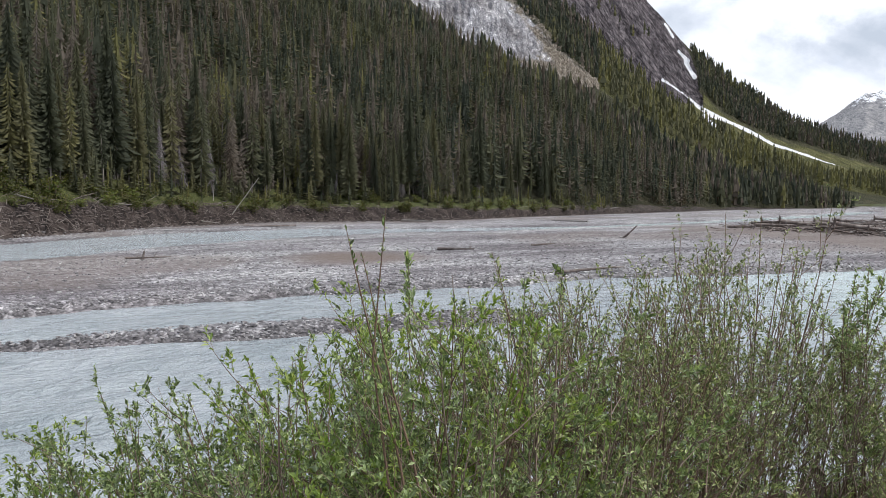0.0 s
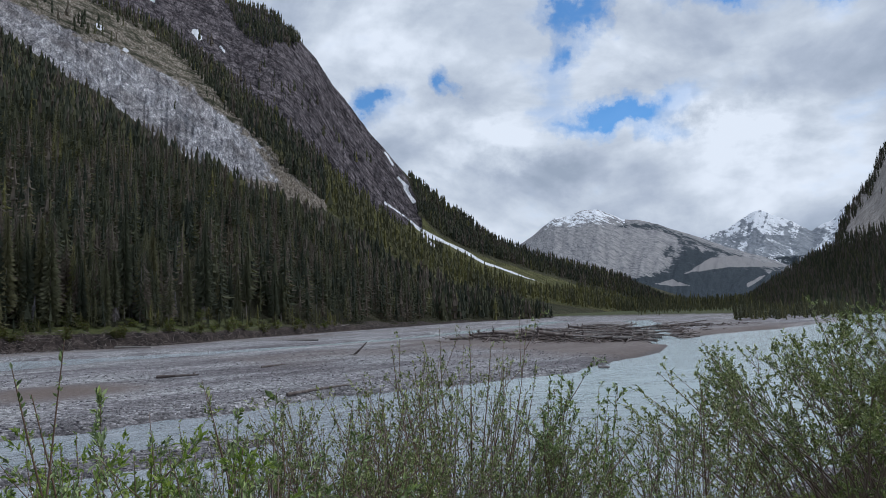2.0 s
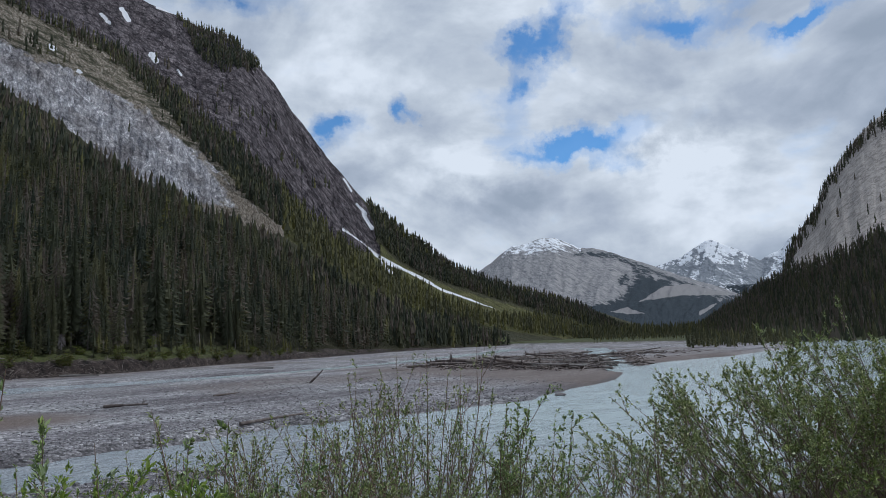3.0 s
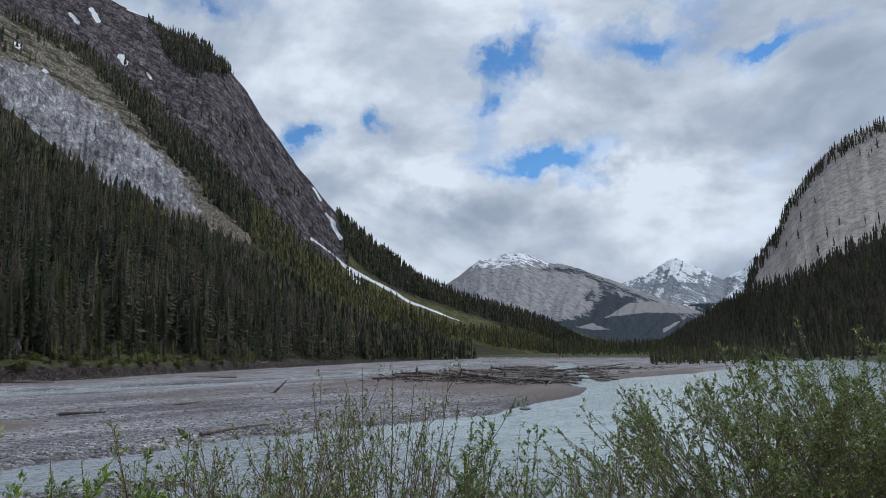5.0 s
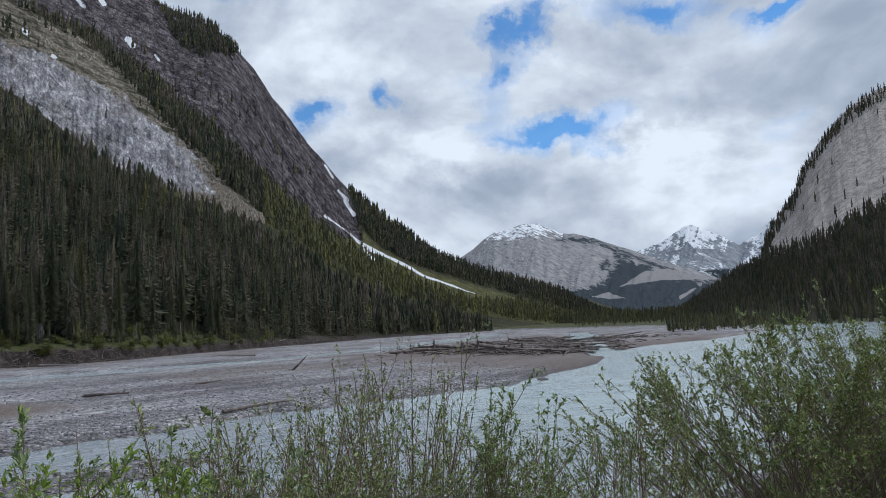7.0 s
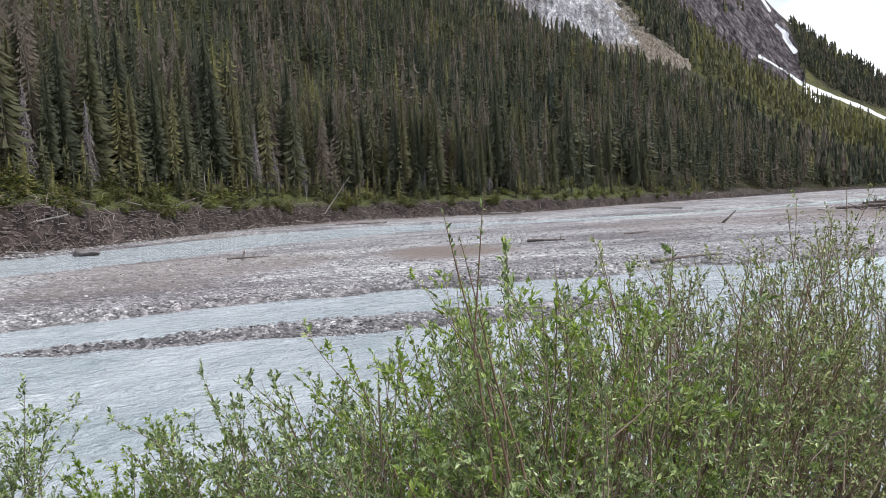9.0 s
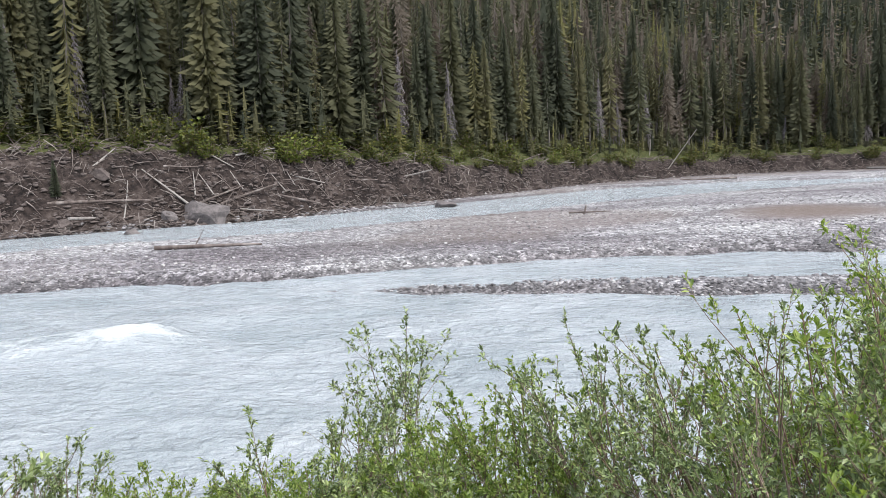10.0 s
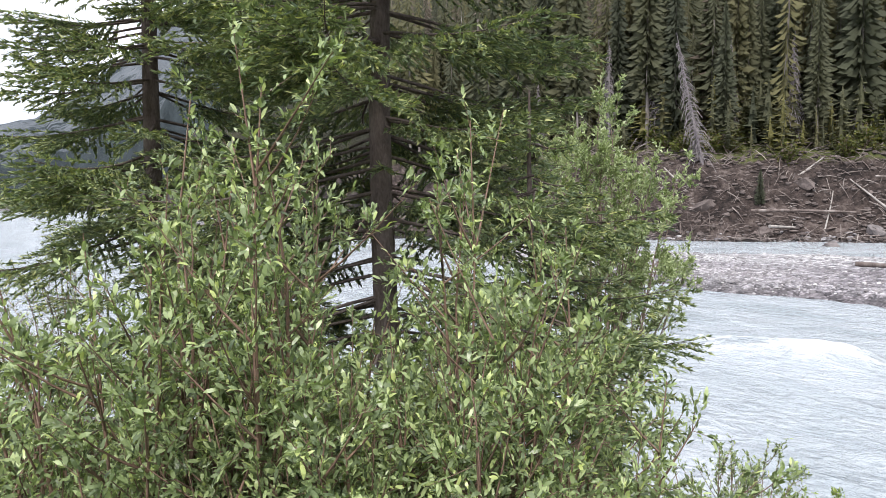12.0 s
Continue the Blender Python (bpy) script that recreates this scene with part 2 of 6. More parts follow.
def mountain_mat():
    m, nt, b = material("mountain_slope", 0.92, 0.12)
    v = place(nt)
    # strata and gullies that run up the face
    run = nd(nt, "ShaderNodeCombineXYZ")
    link(nt, attr(nt, "lane"), run.inputs[0])
    link(nt, math_node(nt, "MULTIPLY", attr(nt, "along"), 0.42), run.inputs[1])
    streak = noise_tex(nt, run.outputs[0], 0.16, 9, 0.72, 0.25)
    view = nd(nt, "ShaderNodeCombineXYZ")
    link(nt, attr(nt, "lane"), view.inputs[0])
    link(nt, attr(nt, "along"), view.inputs[1])
    rubble = noise_tex(nt, view.outputs[0], 0.30, 9, 0.78, 0.3)
    spots = noise_tex(nt, v, 0.05, 8, 0.7)
    crag = nd(nt, "ShaderNodeTexVoronoi", i_Scale=0.16)
    link(nt, v, crag.inputs["Vector"])
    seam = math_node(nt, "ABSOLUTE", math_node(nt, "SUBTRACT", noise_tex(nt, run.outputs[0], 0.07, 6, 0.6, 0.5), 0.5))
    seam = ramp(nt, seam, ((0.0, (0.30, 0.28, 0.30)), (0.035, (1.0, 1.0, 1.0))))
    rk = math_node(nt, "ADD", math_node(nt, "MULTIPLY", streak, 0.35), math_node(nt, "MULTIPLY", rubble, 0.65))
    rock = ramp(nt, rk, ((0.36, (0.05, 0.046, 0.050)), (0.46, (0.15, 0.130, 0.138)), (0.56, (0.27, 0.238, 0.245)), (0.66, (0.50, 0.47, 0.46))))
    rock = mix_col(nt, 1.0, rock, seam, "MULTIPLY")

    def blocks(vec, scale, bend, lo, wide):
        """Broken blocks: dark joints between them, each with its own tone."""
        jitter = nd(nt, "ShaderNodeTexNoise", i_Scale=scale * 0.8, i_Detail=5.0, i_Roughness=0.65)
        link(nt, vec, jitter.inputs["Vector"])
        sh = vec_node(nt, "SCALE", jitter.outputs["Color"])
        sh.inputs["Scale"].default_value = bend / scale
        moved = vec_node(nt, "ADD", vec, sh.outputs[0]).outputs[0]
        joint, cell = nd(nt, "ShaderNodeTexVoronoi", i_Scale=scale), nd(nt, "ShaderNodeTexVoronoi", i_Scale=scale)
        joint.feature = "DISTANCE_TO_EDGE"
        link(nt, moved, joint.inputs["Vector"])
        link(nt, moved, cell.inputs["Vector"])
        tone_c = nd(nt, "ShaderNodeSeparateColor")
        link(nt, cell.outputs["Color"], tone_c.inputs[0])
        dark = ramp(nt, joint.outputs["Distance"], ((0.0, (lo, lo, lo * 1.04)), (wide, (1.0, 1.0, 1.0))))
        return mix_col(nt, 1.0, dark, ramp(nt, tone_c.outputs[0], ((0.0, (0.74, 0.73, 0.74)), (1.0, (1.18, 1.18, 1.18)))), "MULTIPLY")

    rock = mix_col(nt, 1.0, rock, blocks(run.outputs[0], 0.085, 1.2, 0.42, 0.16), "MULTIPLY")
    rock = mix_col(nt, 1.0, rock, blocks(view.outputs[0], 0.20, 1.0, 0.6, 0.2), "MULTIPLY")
    fold = noise_tex(nt, view.outputs[0], 0.045, 7, 0.62, 2.2)
    chip = noise_tex(nt, view.outputs[0], 0.55, 6, 0.8, 0.2)
    pl = math_node(nt, "ADD", math_node(nt, "MULTIPLY", fold, 0.42), math_node(nt, "MULTIPLY", chip, 0.58))
    pale = ramp(nt, pl, ((0.36, (0.075, 0.074, 0.078)), (0.45, (0.26, 0.258, 0.265)), (0.53, (0.44, 0.438, 0.445)), (0.62, (0.76, 0.755, 0.755))))
    drift = noise_tex(nt, run.outputs[0], 0.022, 5, 0.6, 0.3)
    pale = mix_col(nt, 1.0, pale, ramp(nt, drift, ((0.36, (0.60, 0.57, 0.55)), (0.58, (1.1, 1.1, 1.1)))), "MULTIPLY")
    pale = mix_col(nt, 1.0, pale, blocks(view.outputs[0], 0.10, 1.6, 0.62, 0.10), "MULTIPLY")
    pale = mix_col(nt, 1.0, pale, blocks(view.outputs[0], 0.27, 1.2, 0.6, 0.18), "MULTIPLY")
    pale = mix_col(nt, 1.0, pale, (1.6, 1.59, 1.6), "MULTIPLY")
    tanned = ramp(nt, rubble, ((0.42, (0.10, 0.085, 0.06)), (0.5, (0.25, 0.21, 0.17)), (0.58, (0.46, 0.41, 0.35))))
    grass = ramp(nt, noise_tex(nt, v, 0.06, 7, 0.65), ((0.35, (0.05, 0.052, 0.022)), (0.52, (0.105, 0.105, 0.04)), (0.7, (0.19, 0.165, 0.085))))
    floor_c = ramp(nt, spots, ((0.35, (0.04, 0.042, 0.024)), (0.65, (0.09, 0.085, 0.05))))

    def edge(name, w=0.5):
        f = math_node(nt, "ADD", attr(nt, name), math_node(nt, "MULTIPLY", math_node(nt, "SUBTRACT", spots, 0.5), w * 2.2))
        return ramp(nt, f, ((0.42, 0.0), (0.58, 1.0)))

    col = mix_col(nt, edge("meadow"), floor_c, grass)
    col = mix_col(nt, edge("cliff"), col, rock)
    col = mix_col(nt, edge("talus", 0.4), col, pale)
    col = mix_col(nt, edge("earth"), col, tanned)
    col = mix_col(nt, edge("snow", 0.9), col, (0.85, 0.86, 0.90))
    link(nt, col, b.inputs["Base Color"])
    h = math_node(nt, "ADD", math_node(nt, "MULTIPLY", streak, 0.6), math_node(nt, "ADD", math_node(nt, "MULTIPLY", rubble, 0.6), math_node(nt, "MULTIPLY", crag.outputs["Distance"], 0.05)))
    bump(nt, b, h, 1.0, 6.0)
    return m


def far_mat(name, rock_a, rock_b, green, fine=1.0, tilt=(38, -36, 6.0)):
    """A distant mountain: banded rock, dark woods, snow in the gullies."""
    m, nt, b = material(name, 0.95, 0.1)
    v = place(nt)
    mp = nd(nt, "ShaderNodeMapping")
    mp.vector_type = "TEXTURE"
    mp.inputs["Rotation"].default_value = Matrix.Rotation(radians(tilt[0]), 3, bearing(tilt[1])).to_euler()
    mp.inputs["Scale"].default_value = (tilt[2], tilt[2], 1.0)
    link(nt, v, mp.inputs["Vector"])
    band = noise_tex(nt, mp.outputs[0], 0.025 * fine, 10, 0.76, 0.08)
    spot = noise_tex(nt, v, 0.012 * fine, 10, 0.76)
    rk = math_node(nt, "ADD", math_node(nt, "MULTIPLY", band, 0.5), math_node(nt, "MULTIPLY", spot, 0.5))
    layers = noise_tex(nt, mp.outputs[0], 0.06 * fine, 6, 0.7, 0.5)
    rock = ramp(nt, math_node(nt, "ADD", math_node(nt, "MULTIPLY", rk, 0.55), math_node(nt, "MULTIPLY", layers, 0.45)), ((0.41, rock_a), (0.49, tuple(0.45 * a + 0.55 * c for a, c in zip(rock_a, rock_b))), (0.58, rock_b)))

    if fine > 5:                                     # ledges, cracks and blocks of the near cliff
        grit = noise_tex(nt, v, 0.30, 8, 0.78)
        rock = ramp(nt, math_node(nt, "ADD", math_node(nt, "MULTIPLY", rk, 0.4), math_node(nt, "MULTIPLY", grit, 0.6)), ((0.36, rock_a), (0.47, tuple(0.4 * a + 0.6 * c for a, c in zip(rock_a, rock_b))), (0.62, rock_b)))
        lines = nd(nt, "ShaderNodeMapping")
        lines.inputs["Scale"].default_value = (0.05, 0.05, 0.012)
        link(nt, v, lines.inputs["Vector"])
        for vec, sc, lo in ((mp.outputs[0], 0.03, 0.72), (lines.outputs[0], 1.0, 0.55)):
            n = math_node(nt, "ABSOLUTE", math_node(nt, "SUBTRACT", noise_tex(nt, vec, sc, 7, 0.62, 0.5), 0.5))
            rock = mix_col(nt, 1.0, rock, ramp(nt, n, ((0.0, (lo, lo, lo)), (0.03, (0.95, 0.94, 0.93)), (0.2, (1.06, 1.06, 1.06)))), "MULTIPLY")

    def edge(name, w):
        f = math_node(nt, "ADD", attr(nt, name), math_node(nt, "MULTIPLY", math_node(nt, "SUBTRACT", rk, 0.5), w))
        return ramp(nt, f, ((0.46, 0.0), (0.54, 1.0)))

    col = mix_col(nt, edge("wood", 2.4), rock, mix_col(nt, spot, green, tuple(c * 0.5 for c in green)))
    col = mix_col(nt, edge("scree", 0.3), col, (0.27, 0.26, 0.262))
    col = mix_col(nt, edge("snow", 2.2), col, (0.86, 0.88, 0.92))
    link(nt, col, b.inputs["Base Color"])
    bump(nt, b, rk, 1.0, 30.0 / fine)
    return m


GROUND, WATER, SLOPE = ground_mat(), water_mat(), mountain_mat()
# Aerial haze is painted in: bluish woods and dark rock on both peaks.
PALE_PEAK = far_mat("haze_tinted_banded_peak", (0.12, 0.125, 0.145), (0.40, 0.385, 0.38), (0.06, 0.075, 0.09), 2.6)
SNOW_PEAK = far_mat("haze_tinted_snowy_peak", (0.15, 0.17, 0.20), (0.36, 0.38, 0.41), (0.05, 0.065, 0.08), 1.7, (34, -46, 5.0))
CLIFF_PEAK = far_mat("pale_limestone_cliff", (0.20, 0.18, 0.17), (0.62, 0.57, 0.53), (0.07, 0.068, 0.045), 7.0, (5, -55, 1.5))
# Distance haze is mixed into this hill's greyed blue rock and woods.
HAZE_HILL = far_mat("hazed_wooded_hill", (0.10, 0.115, 0.13), (0.17, 0.185, 0.20), (0.05, 0.065, 0.07))
NEEDLE_FAR = leaf_mat("spruce_needles_far", ((0.0, (0.058, 0.067, 0.052)), (0.35, (0.092, 0.099, 0.066)), (0.62, (0.128, 0.127, 0.077)), (0.80, (0.175, 0.164, 0.092)),
                                             (0.90, (0.225, 0.212, 0.088)), (0.925, (0.135, 0.108, 0.088)), (1.0, (0.20, 0.168, 0.145))), (1.2, 1.2, 0.7), 0.35, 0.7, "tint", 0.15)
NEEDLE = leaf_mat("spruce_needles", ((0.0, (0.10, 0.14, 0.085)), (0.5, (0.20, 0.25, 0.13)), (0.85, (0.33, 0.37, 0.18)), (1.0, (0.52, 0.52, 0.23))), (1.2, 1.3, 0.6), 0.25, 0.5)
BARK = simple_mat("spruce_bark", (0.06, 0.045, 0.04), (0.16, 0.13, 0.115), 9, 0.9, 0.2, 0.8, 0.02, (1, 1, 0.4))
DEADWOOD = simple_mat("silver_deadwood", (0.20, 0.18, 0.17), (0.42, 0.39, 0.36), 3, 0.85, 0.2, 0.5, 0.02, (1, 1, 0.15))
DEAD_TWIG = simple_mat("dead_spruce_wood", (0.13, 0.115, 0.118), (0.29, 0.262, 0.265), 2, 0.9, 0.15, 0.4, 0.02, (1, 1, 0.3))
TRUNK_FAR = simple_mat("grey_spruce_trunk", (0.11, 0.095, 0.085), (0.30, 0.27, 0.245), 0.8, 0.9, 0.15, 0.3, 0.05, (1, 1, 0.2))
DRIFT = simple_mat("weathered_driftwood", (0.075, 0.058, 0.052), (0.21, 0.175, 0.16), 2.0, 0.9, 0.2, 0.5, 0.03, (1, 1, 0.2), (0.30, 0.265, 0.245))
WILLOW_LEAF = leaf_mat("willow_leaves", ((0.0, (0.09, 0.125, 0.06)), (0.35, (0.21, 0.26, 0.13)), (0.65, (0.305, 0.385, 0.175)), (0.88, (0.45, 0.525, 0.27)), (1.0, (0.56, 0.63, 0.24))), (1.15, 1.25, 0.6), 0.28, 0.36, None, 0.5)
WILLOW_GREY = leaf_mat("grey_willow_leaves", ((0.0, (0.09, 0.115, 0.045)), (0.5, (0.235, 0.275, 0.11)), (0.85, (0.40, 0.435, 0.20)), (1.0, (0.60, 0.60, 0.32))), (1.1, 1.2, 0.6), 0.25, 0.38, None, 0.5)
PALE_LEAF = leaf_mat("pale_willow_leaves", ((0.0, (0.16, 0.21, 0.09)), (0.4, (0.30, 0.36, 0.17)), (0.75, (0.44, 0.50, 0.29)), (1.0, (0.62, 0.66, 0.48))), (1.15, 1.25, 0.6), 0.3, 0.36, None, 0.5)
FRESH_LEAF = leaf_mat("fresh_green_leaves", ((0.0, (0.13, 0.20, 0.05)), (0.5, (0.26, 0.345, 0.10)), (1.0, (0.48, 0.54, 0.20))), (1.2, 1.3, 0.45), 0.4)
BANK_FRESH = leaf_mat("fresh_bank_shrub_leaves", ((0.0, (0.085, 0.115, 0.028)), (0.5, (0.16, 0.19, 0.05)), (1.0, (0.28, 0.29, 0.08))), (1.2, 1.2, 0.5), 0.3)
BANK_LEAF = leaf_mat("bank_shrub_leaves", ((0.0, (0.055, 0.07, 0.022)), (0.5, (0.10, 0.115, 0.035)), (1.0, (0.20, 0.19, 0.055))), (1.2, 1.2, 0.5), 0.3)
STEM = simple_mat("willow_stem_bark", (0.15, 0.105, 0.082), (0.33, 0.25, 0.21), 14, 0.75, 0.3, 0.3, 0.005, (1, 1, 0.3))
STEM_RED = simple_mat("young_red_brown_twig", (0.12, 0.072, 0.054), (0.26, 0.172, 0.125), 14, 0.65, 0.35, 0.2, 0.004)
STONE = simple_mat("river_boulder", (0.09, 0.08, 0.08), (0.22, 0.195, 0.19), 2.2, 0.85, 0.25, 0.5, 0.05)

RUBBLE = simple_mat("earth_stained_stones", (0.055, 0.045, 0.042), (0.17, 0.14, 0.13), 1.5, 0.9, 0.2, 0.4, 0.05)


def cobble_mat():
    m, nt, b = material("river_cobbles", 0.8, 0.25)
    f = nd(nt, "ShaderNodeNewGeometry").outputs["Random Per Island"]
    col = ramp(nt, f, ((0.0, (0.06, 0.058, 0.064)), (0.4, (0.15, 0.145, 0.155)), (0.7, (0.26, 0.25, 0.26)), (0.9, (0.38, 0.37, 0.375)), (1.0, (0.66, 0.65, 0.64))))
    col = mix_col(nt, 0.35, col, mix_col(nt, noise_tex(nt, place(nt), 6, 4), (0.14, 0.12, 0.12), (0.46, 0.43, 0.42)))
    link(nt, col, b.inputs["Base Color"])
    return m


COBBLE = cobble_mat()
GRASS_BLADE = leaf_mat("meadow_grass_blades", ((0.0, (0.07, 0.11, 0.02)), (0.6, (0.13, 0.19, 0.035)), (0.9, (0.22, 0.25, 0.07)), (1.0, (0.36, 0.31, 0.16))), (1.2, 1.2, 0.5), 0.3)

# ---- mesh helpers ----
def mesh_data(name, verts, faces, mat, smooth=True, attrs=None):
    """A mesh from an array of points and an array of triangles or quads."""
    verts, faces = np.asarray(verts, np.float32), np.asarray(faces, np.int32)
    me = bpy.data.meshes.new(name)
    me.vertices.add(len(verts))
    me.vertices.foreach_set("co", verts.ravel())
    k = faces.shape[1]
    me.loops.add(faces.size)
    me.loops.foreach_set("vertex_index", faces.ravel())
    me.polygons.add(len(faces))
    me.polygons.foreach_set("loop_start", np.arange(0, faces.size, k, dtype=np.int32))
    me.update(calc_edges=True)
    me.polygons.foreach_set("use_smooth", np.full(len(faces), smooth))
    for key, val in (attrs or {}).items():
        a = me.attributes.new(key, "FLOAT", "POINT")
        a.data.foreach_set("value", np.asarray(val, np.float32).ravel())
    me.materials.append(mat)
    return me


def grid_faces(rows, cols, loop=False):
    i = np.arange(rows - 1)[:, None]
    j = np.arange(cols if loop else cols - 1)[None, :]
    j2 = (j + 1) % cols
    return np.stack([i * cols + j, i * cols + j2, (i + 1) * cols + j2, (i + 1) * cols + j], -1).reshape(-1, 4)


def part(name, verts, faces, mat, parent, label="", smooth=True, attrs=None):
    ob = new(name, mesh_data(name, verts, faces, mat, smooth, attrs))
    ob.parent = parent
    return tagged(ob, label)


def vnoise(x, y, seed=0):
    """Smooth value noise on a lattice, 0 to 1, for arrays."""
    xi, yi = np.floor(x).astype(np.int64), np.floor(y).astype(np.int64)
    fx, fy = x - xi, y - yi
    fx, fy = fx * fx * (3 - 2 * fx), fy * fy * (3 - 2 * fy)

    def h(a, b):
        n = (a * 374761393 + b * 668265263 + seed * 1442695041) & 0xFFFFFFFF
        n = ((n ^ (n >> 13)) * 1274126177) & 0xFFFFFFFF
        return ((n ^ (n >> 16)) & 0xFFFF) / 65535.0

    return (h(xi, yi) * (1 - fx) + h(xi + 1, yi) * fx) * (1 - fy) + (h(xi, yi + 1) * (1 - fx) + h(xi + 1, yi + 1) * fx) * fy


def fbm(x, y, octaves=5, seed=0, gain=0.5):
    out, amp, tot = 0, 1.0, 0.0
    for o in range(octaves):
        out = out + amp * vnoise(x * 2 ** o, y * 2 ** o, seed + o)
        tot += amp
        amp *= gain
    return out / tot


def step(a, b, x):
    t = np.clip((x - a) / (b - a), 0, 1)
    return t * t * (3 - 2 * t)


def line_dist(x, y, pts, width=None):
    """Distance to an open line; with width, the line's own half-width there is taken off."""
    best = np.full(x.shape, 1e9)
    for k in range(len(pts) - 1):
        (ax, ay), (bx, by) = pts[k][:2], pts[k + 1][:2]
        dx, dy = bx - ax, by - ay
        t = np.clip(((x - ax) * dx + (y - ay) * dy) / (dx * dx + dy * dy), 0, 1)
        d = np.hypot(x - ax - t * dx, y - ay - t * dy)
        if width is not None:
            d = d - (width[k] * (1 - t) + width[k + 1] * t)
        best = np.minimum(best, d)
    return best


def inside(x, y, pts):
    res = np.zeros(x.shape, bool)
    for (ax, ay), (bx, by) in zip(pts, pts[1:] + pts[:1]):
        c = (ay > y) != (by > y)
        res ^= c & (x < (bx - ax) * (y - ay) / (by - ay + 1e-12) + ax)
    return res


# ---- plan of the valley ----
BAR_EDGE = [(-330, -110), (-210, -62), (-120, -32), (-76, -8), (-55, 4), (-40, 8), (-32, 11), (-26, 16), (-20, 20), (-14, 26), (-8, 31), (-4, 32.5), (3, 36), (9, 40), (15, 41),
            (22, 44), (28, 47), (37, 55), (47, 62), (70, 86), (88, 101), (112, 110), (170, 142), (250, 205), (330, 300)]
NEAR_EDGE = [(370, 300), (290, 190), (190, 114), (120, 66), (60, 33), (30, 20), (12, 12.5), (5, 10), (0, 8.7), (-5, 7), (-8, 5.2), (-10, 3), (-12, 0), (-16, -10), (-40, -42), (-200, -150), (-330, -200)]
THIN_BAR = [(-18, 18), (-14, 18.8), (-9, 20), (-4, 21.7), (2, 24), (5, 27), (1, 27.5), (-4, 25.0), (-8, 23.4), (-12, 21.3)]
BACK_CHANNEL = [(-95, -18), (-64, 8), (-52, 22), (-43, 38), (-37, 55), (-33, 72), (-28, 90), (-18, 104), (-6, 108), (10, 117), (30, 131), (60, 162), (95, 206), (140, 262), (210, 360)]
BACK_WIDTH = [9, 8, 7.5, 9, 10, 10, 12, 12, 9, 7, 4.5, 4.5, 6, 6, 6]
SIDE_CHANNEL = [(60, 75), (85, 112), (110, 150), (150, 200), (210, 290)]
# foot of the far bank: bearing and distance
TOE_AZ = [-180, -60, -46, -37.9, -33.4, -24.7, -18.9, -14.7, -10.8, -6.7, -2.8, 3.4, 12, 20, 26, 35.7, 48, 63.8, 90, 98, 106, 116, 180]
TOE_R = [2600, 2200, 1700, 1140, 791, 528, 360, 283, 239, 206, 172, 152, 144, 123, 101, 79, 66, 63.5, 70, 95, 170, 420, 600]
BANK_AZ = [-40, -20, -10, 0, 10, 22, 31, 45, 57, 70, 90]
BANK_H = [0.8, 1.0, 1.8, 2.0, 2.0, 2.2, 2.7, 3.8, 4.8, 5.8, 6.0]
# skyline of the forested mountain: bearing, rise per metre, distance
SKY_AZ = [-41.5, -40.4, -38.9, -36.8, -34.7, -32.5, -30.3, -28.0, -25.3, -23.6, -21.8, -20.2, -18.6, -17.5, -16.6, -15.5, -14.1, -12.7, -11.4, -9.6, -8.7, -7.4, -5.3, -3.9, -2, 5, 20, 40, 70, 90, 98, 105]
SKY_T = [0.002, 0.012, 0.024, 0.038, 0.048, 0.060, 0.072, 0.088, 0.108, 0.129, 0.153, 0.178, 0.202, 0.226, 0.246, 0.268, 0.303, 0.335, 0.373, 0.410, 0.425, 0.437, 0.448, 0.461, 0.472, 0.52, 0.60, 0.62, 0.5, 0.40, 0.25, 0.03]
SKY_R = [1900, 1830, 1720, 1600, 1490, 1400, 1340, 1280, 1245, 1225, 1210, 1200, 1200, 1230, 1255, 1290, 1330, 1360, 1385, 1410, 1425, 1435, 1440, 1440, 1420, 1300, 1050, 850, 700, 700, 700, 700]
EYE_Z = 4.1


def polar(x, y):
    return np.degrees(np.arctan2(-x, y)), np.hypot(x, y)


def slope_height(az, r):
    """Height of the forested mountain's face at a bearing and distance."""
    rt, rs = np.interp(az, TOE_AZ, TOE_R), np.interp(az, SKY_AZ, SKY_R)
    zb, zs = np.interp(az, BANK_AZ, BANK_H), EYE_Z + np.interp(az, SKY_AZ, SKY_T) * rs
    n = r - rt
    s = np.clip(n / (rs - rt), 0, 1)
    bank = zb * step(0.0, 1.0, n / (1.5 + zb * 1.15))
    return bank + np.maximum(zs - zb, 0) * (0.5 * s + 0.5 * s ** 2.1)


def water_depth(x, y):
    """Positive inside the river, by metres from its edge."""
    ring = BAR_EDGE + NEAR_EDGE
    d = np.minimum(line_dist(x, y, BAR_EDGE), line_dist(x, y, NEAR_EDGE))
    wob = (fbm(x * 0.35, y * 0.35, 4, 3) - 0.5) * 1.6 + (fbm(x * 0.07, y * 0.07, 3, 5) - 0.5) * 3.0 * step(25, 60, np.hypot(x, y))
    main = np.where(inside(x, y, ring), d, -d) + wob * np.clip(line_dist(x, y, NEAR_EDGE) / 8, 0, 1)
    thin = np.where(inside(x, y, THIN_BAR), 1, -1) * line_dist(x, y, THIN_BAR + THIN_BAR[:1]) + wob * 0.45 - 0.45
    main = np.minimum(main, -thin)
    back = -line_dist(x, y, BACK_CHANNEL, BACK_WIDTH) + wob * 0.8
    side = -line_dist(x, y, SIDE_CHANNEL, [2.0, 2.5, 3, 3.5, 4]) + wob * 0.8
    return np.maximum(np.maximum(main, back), side)


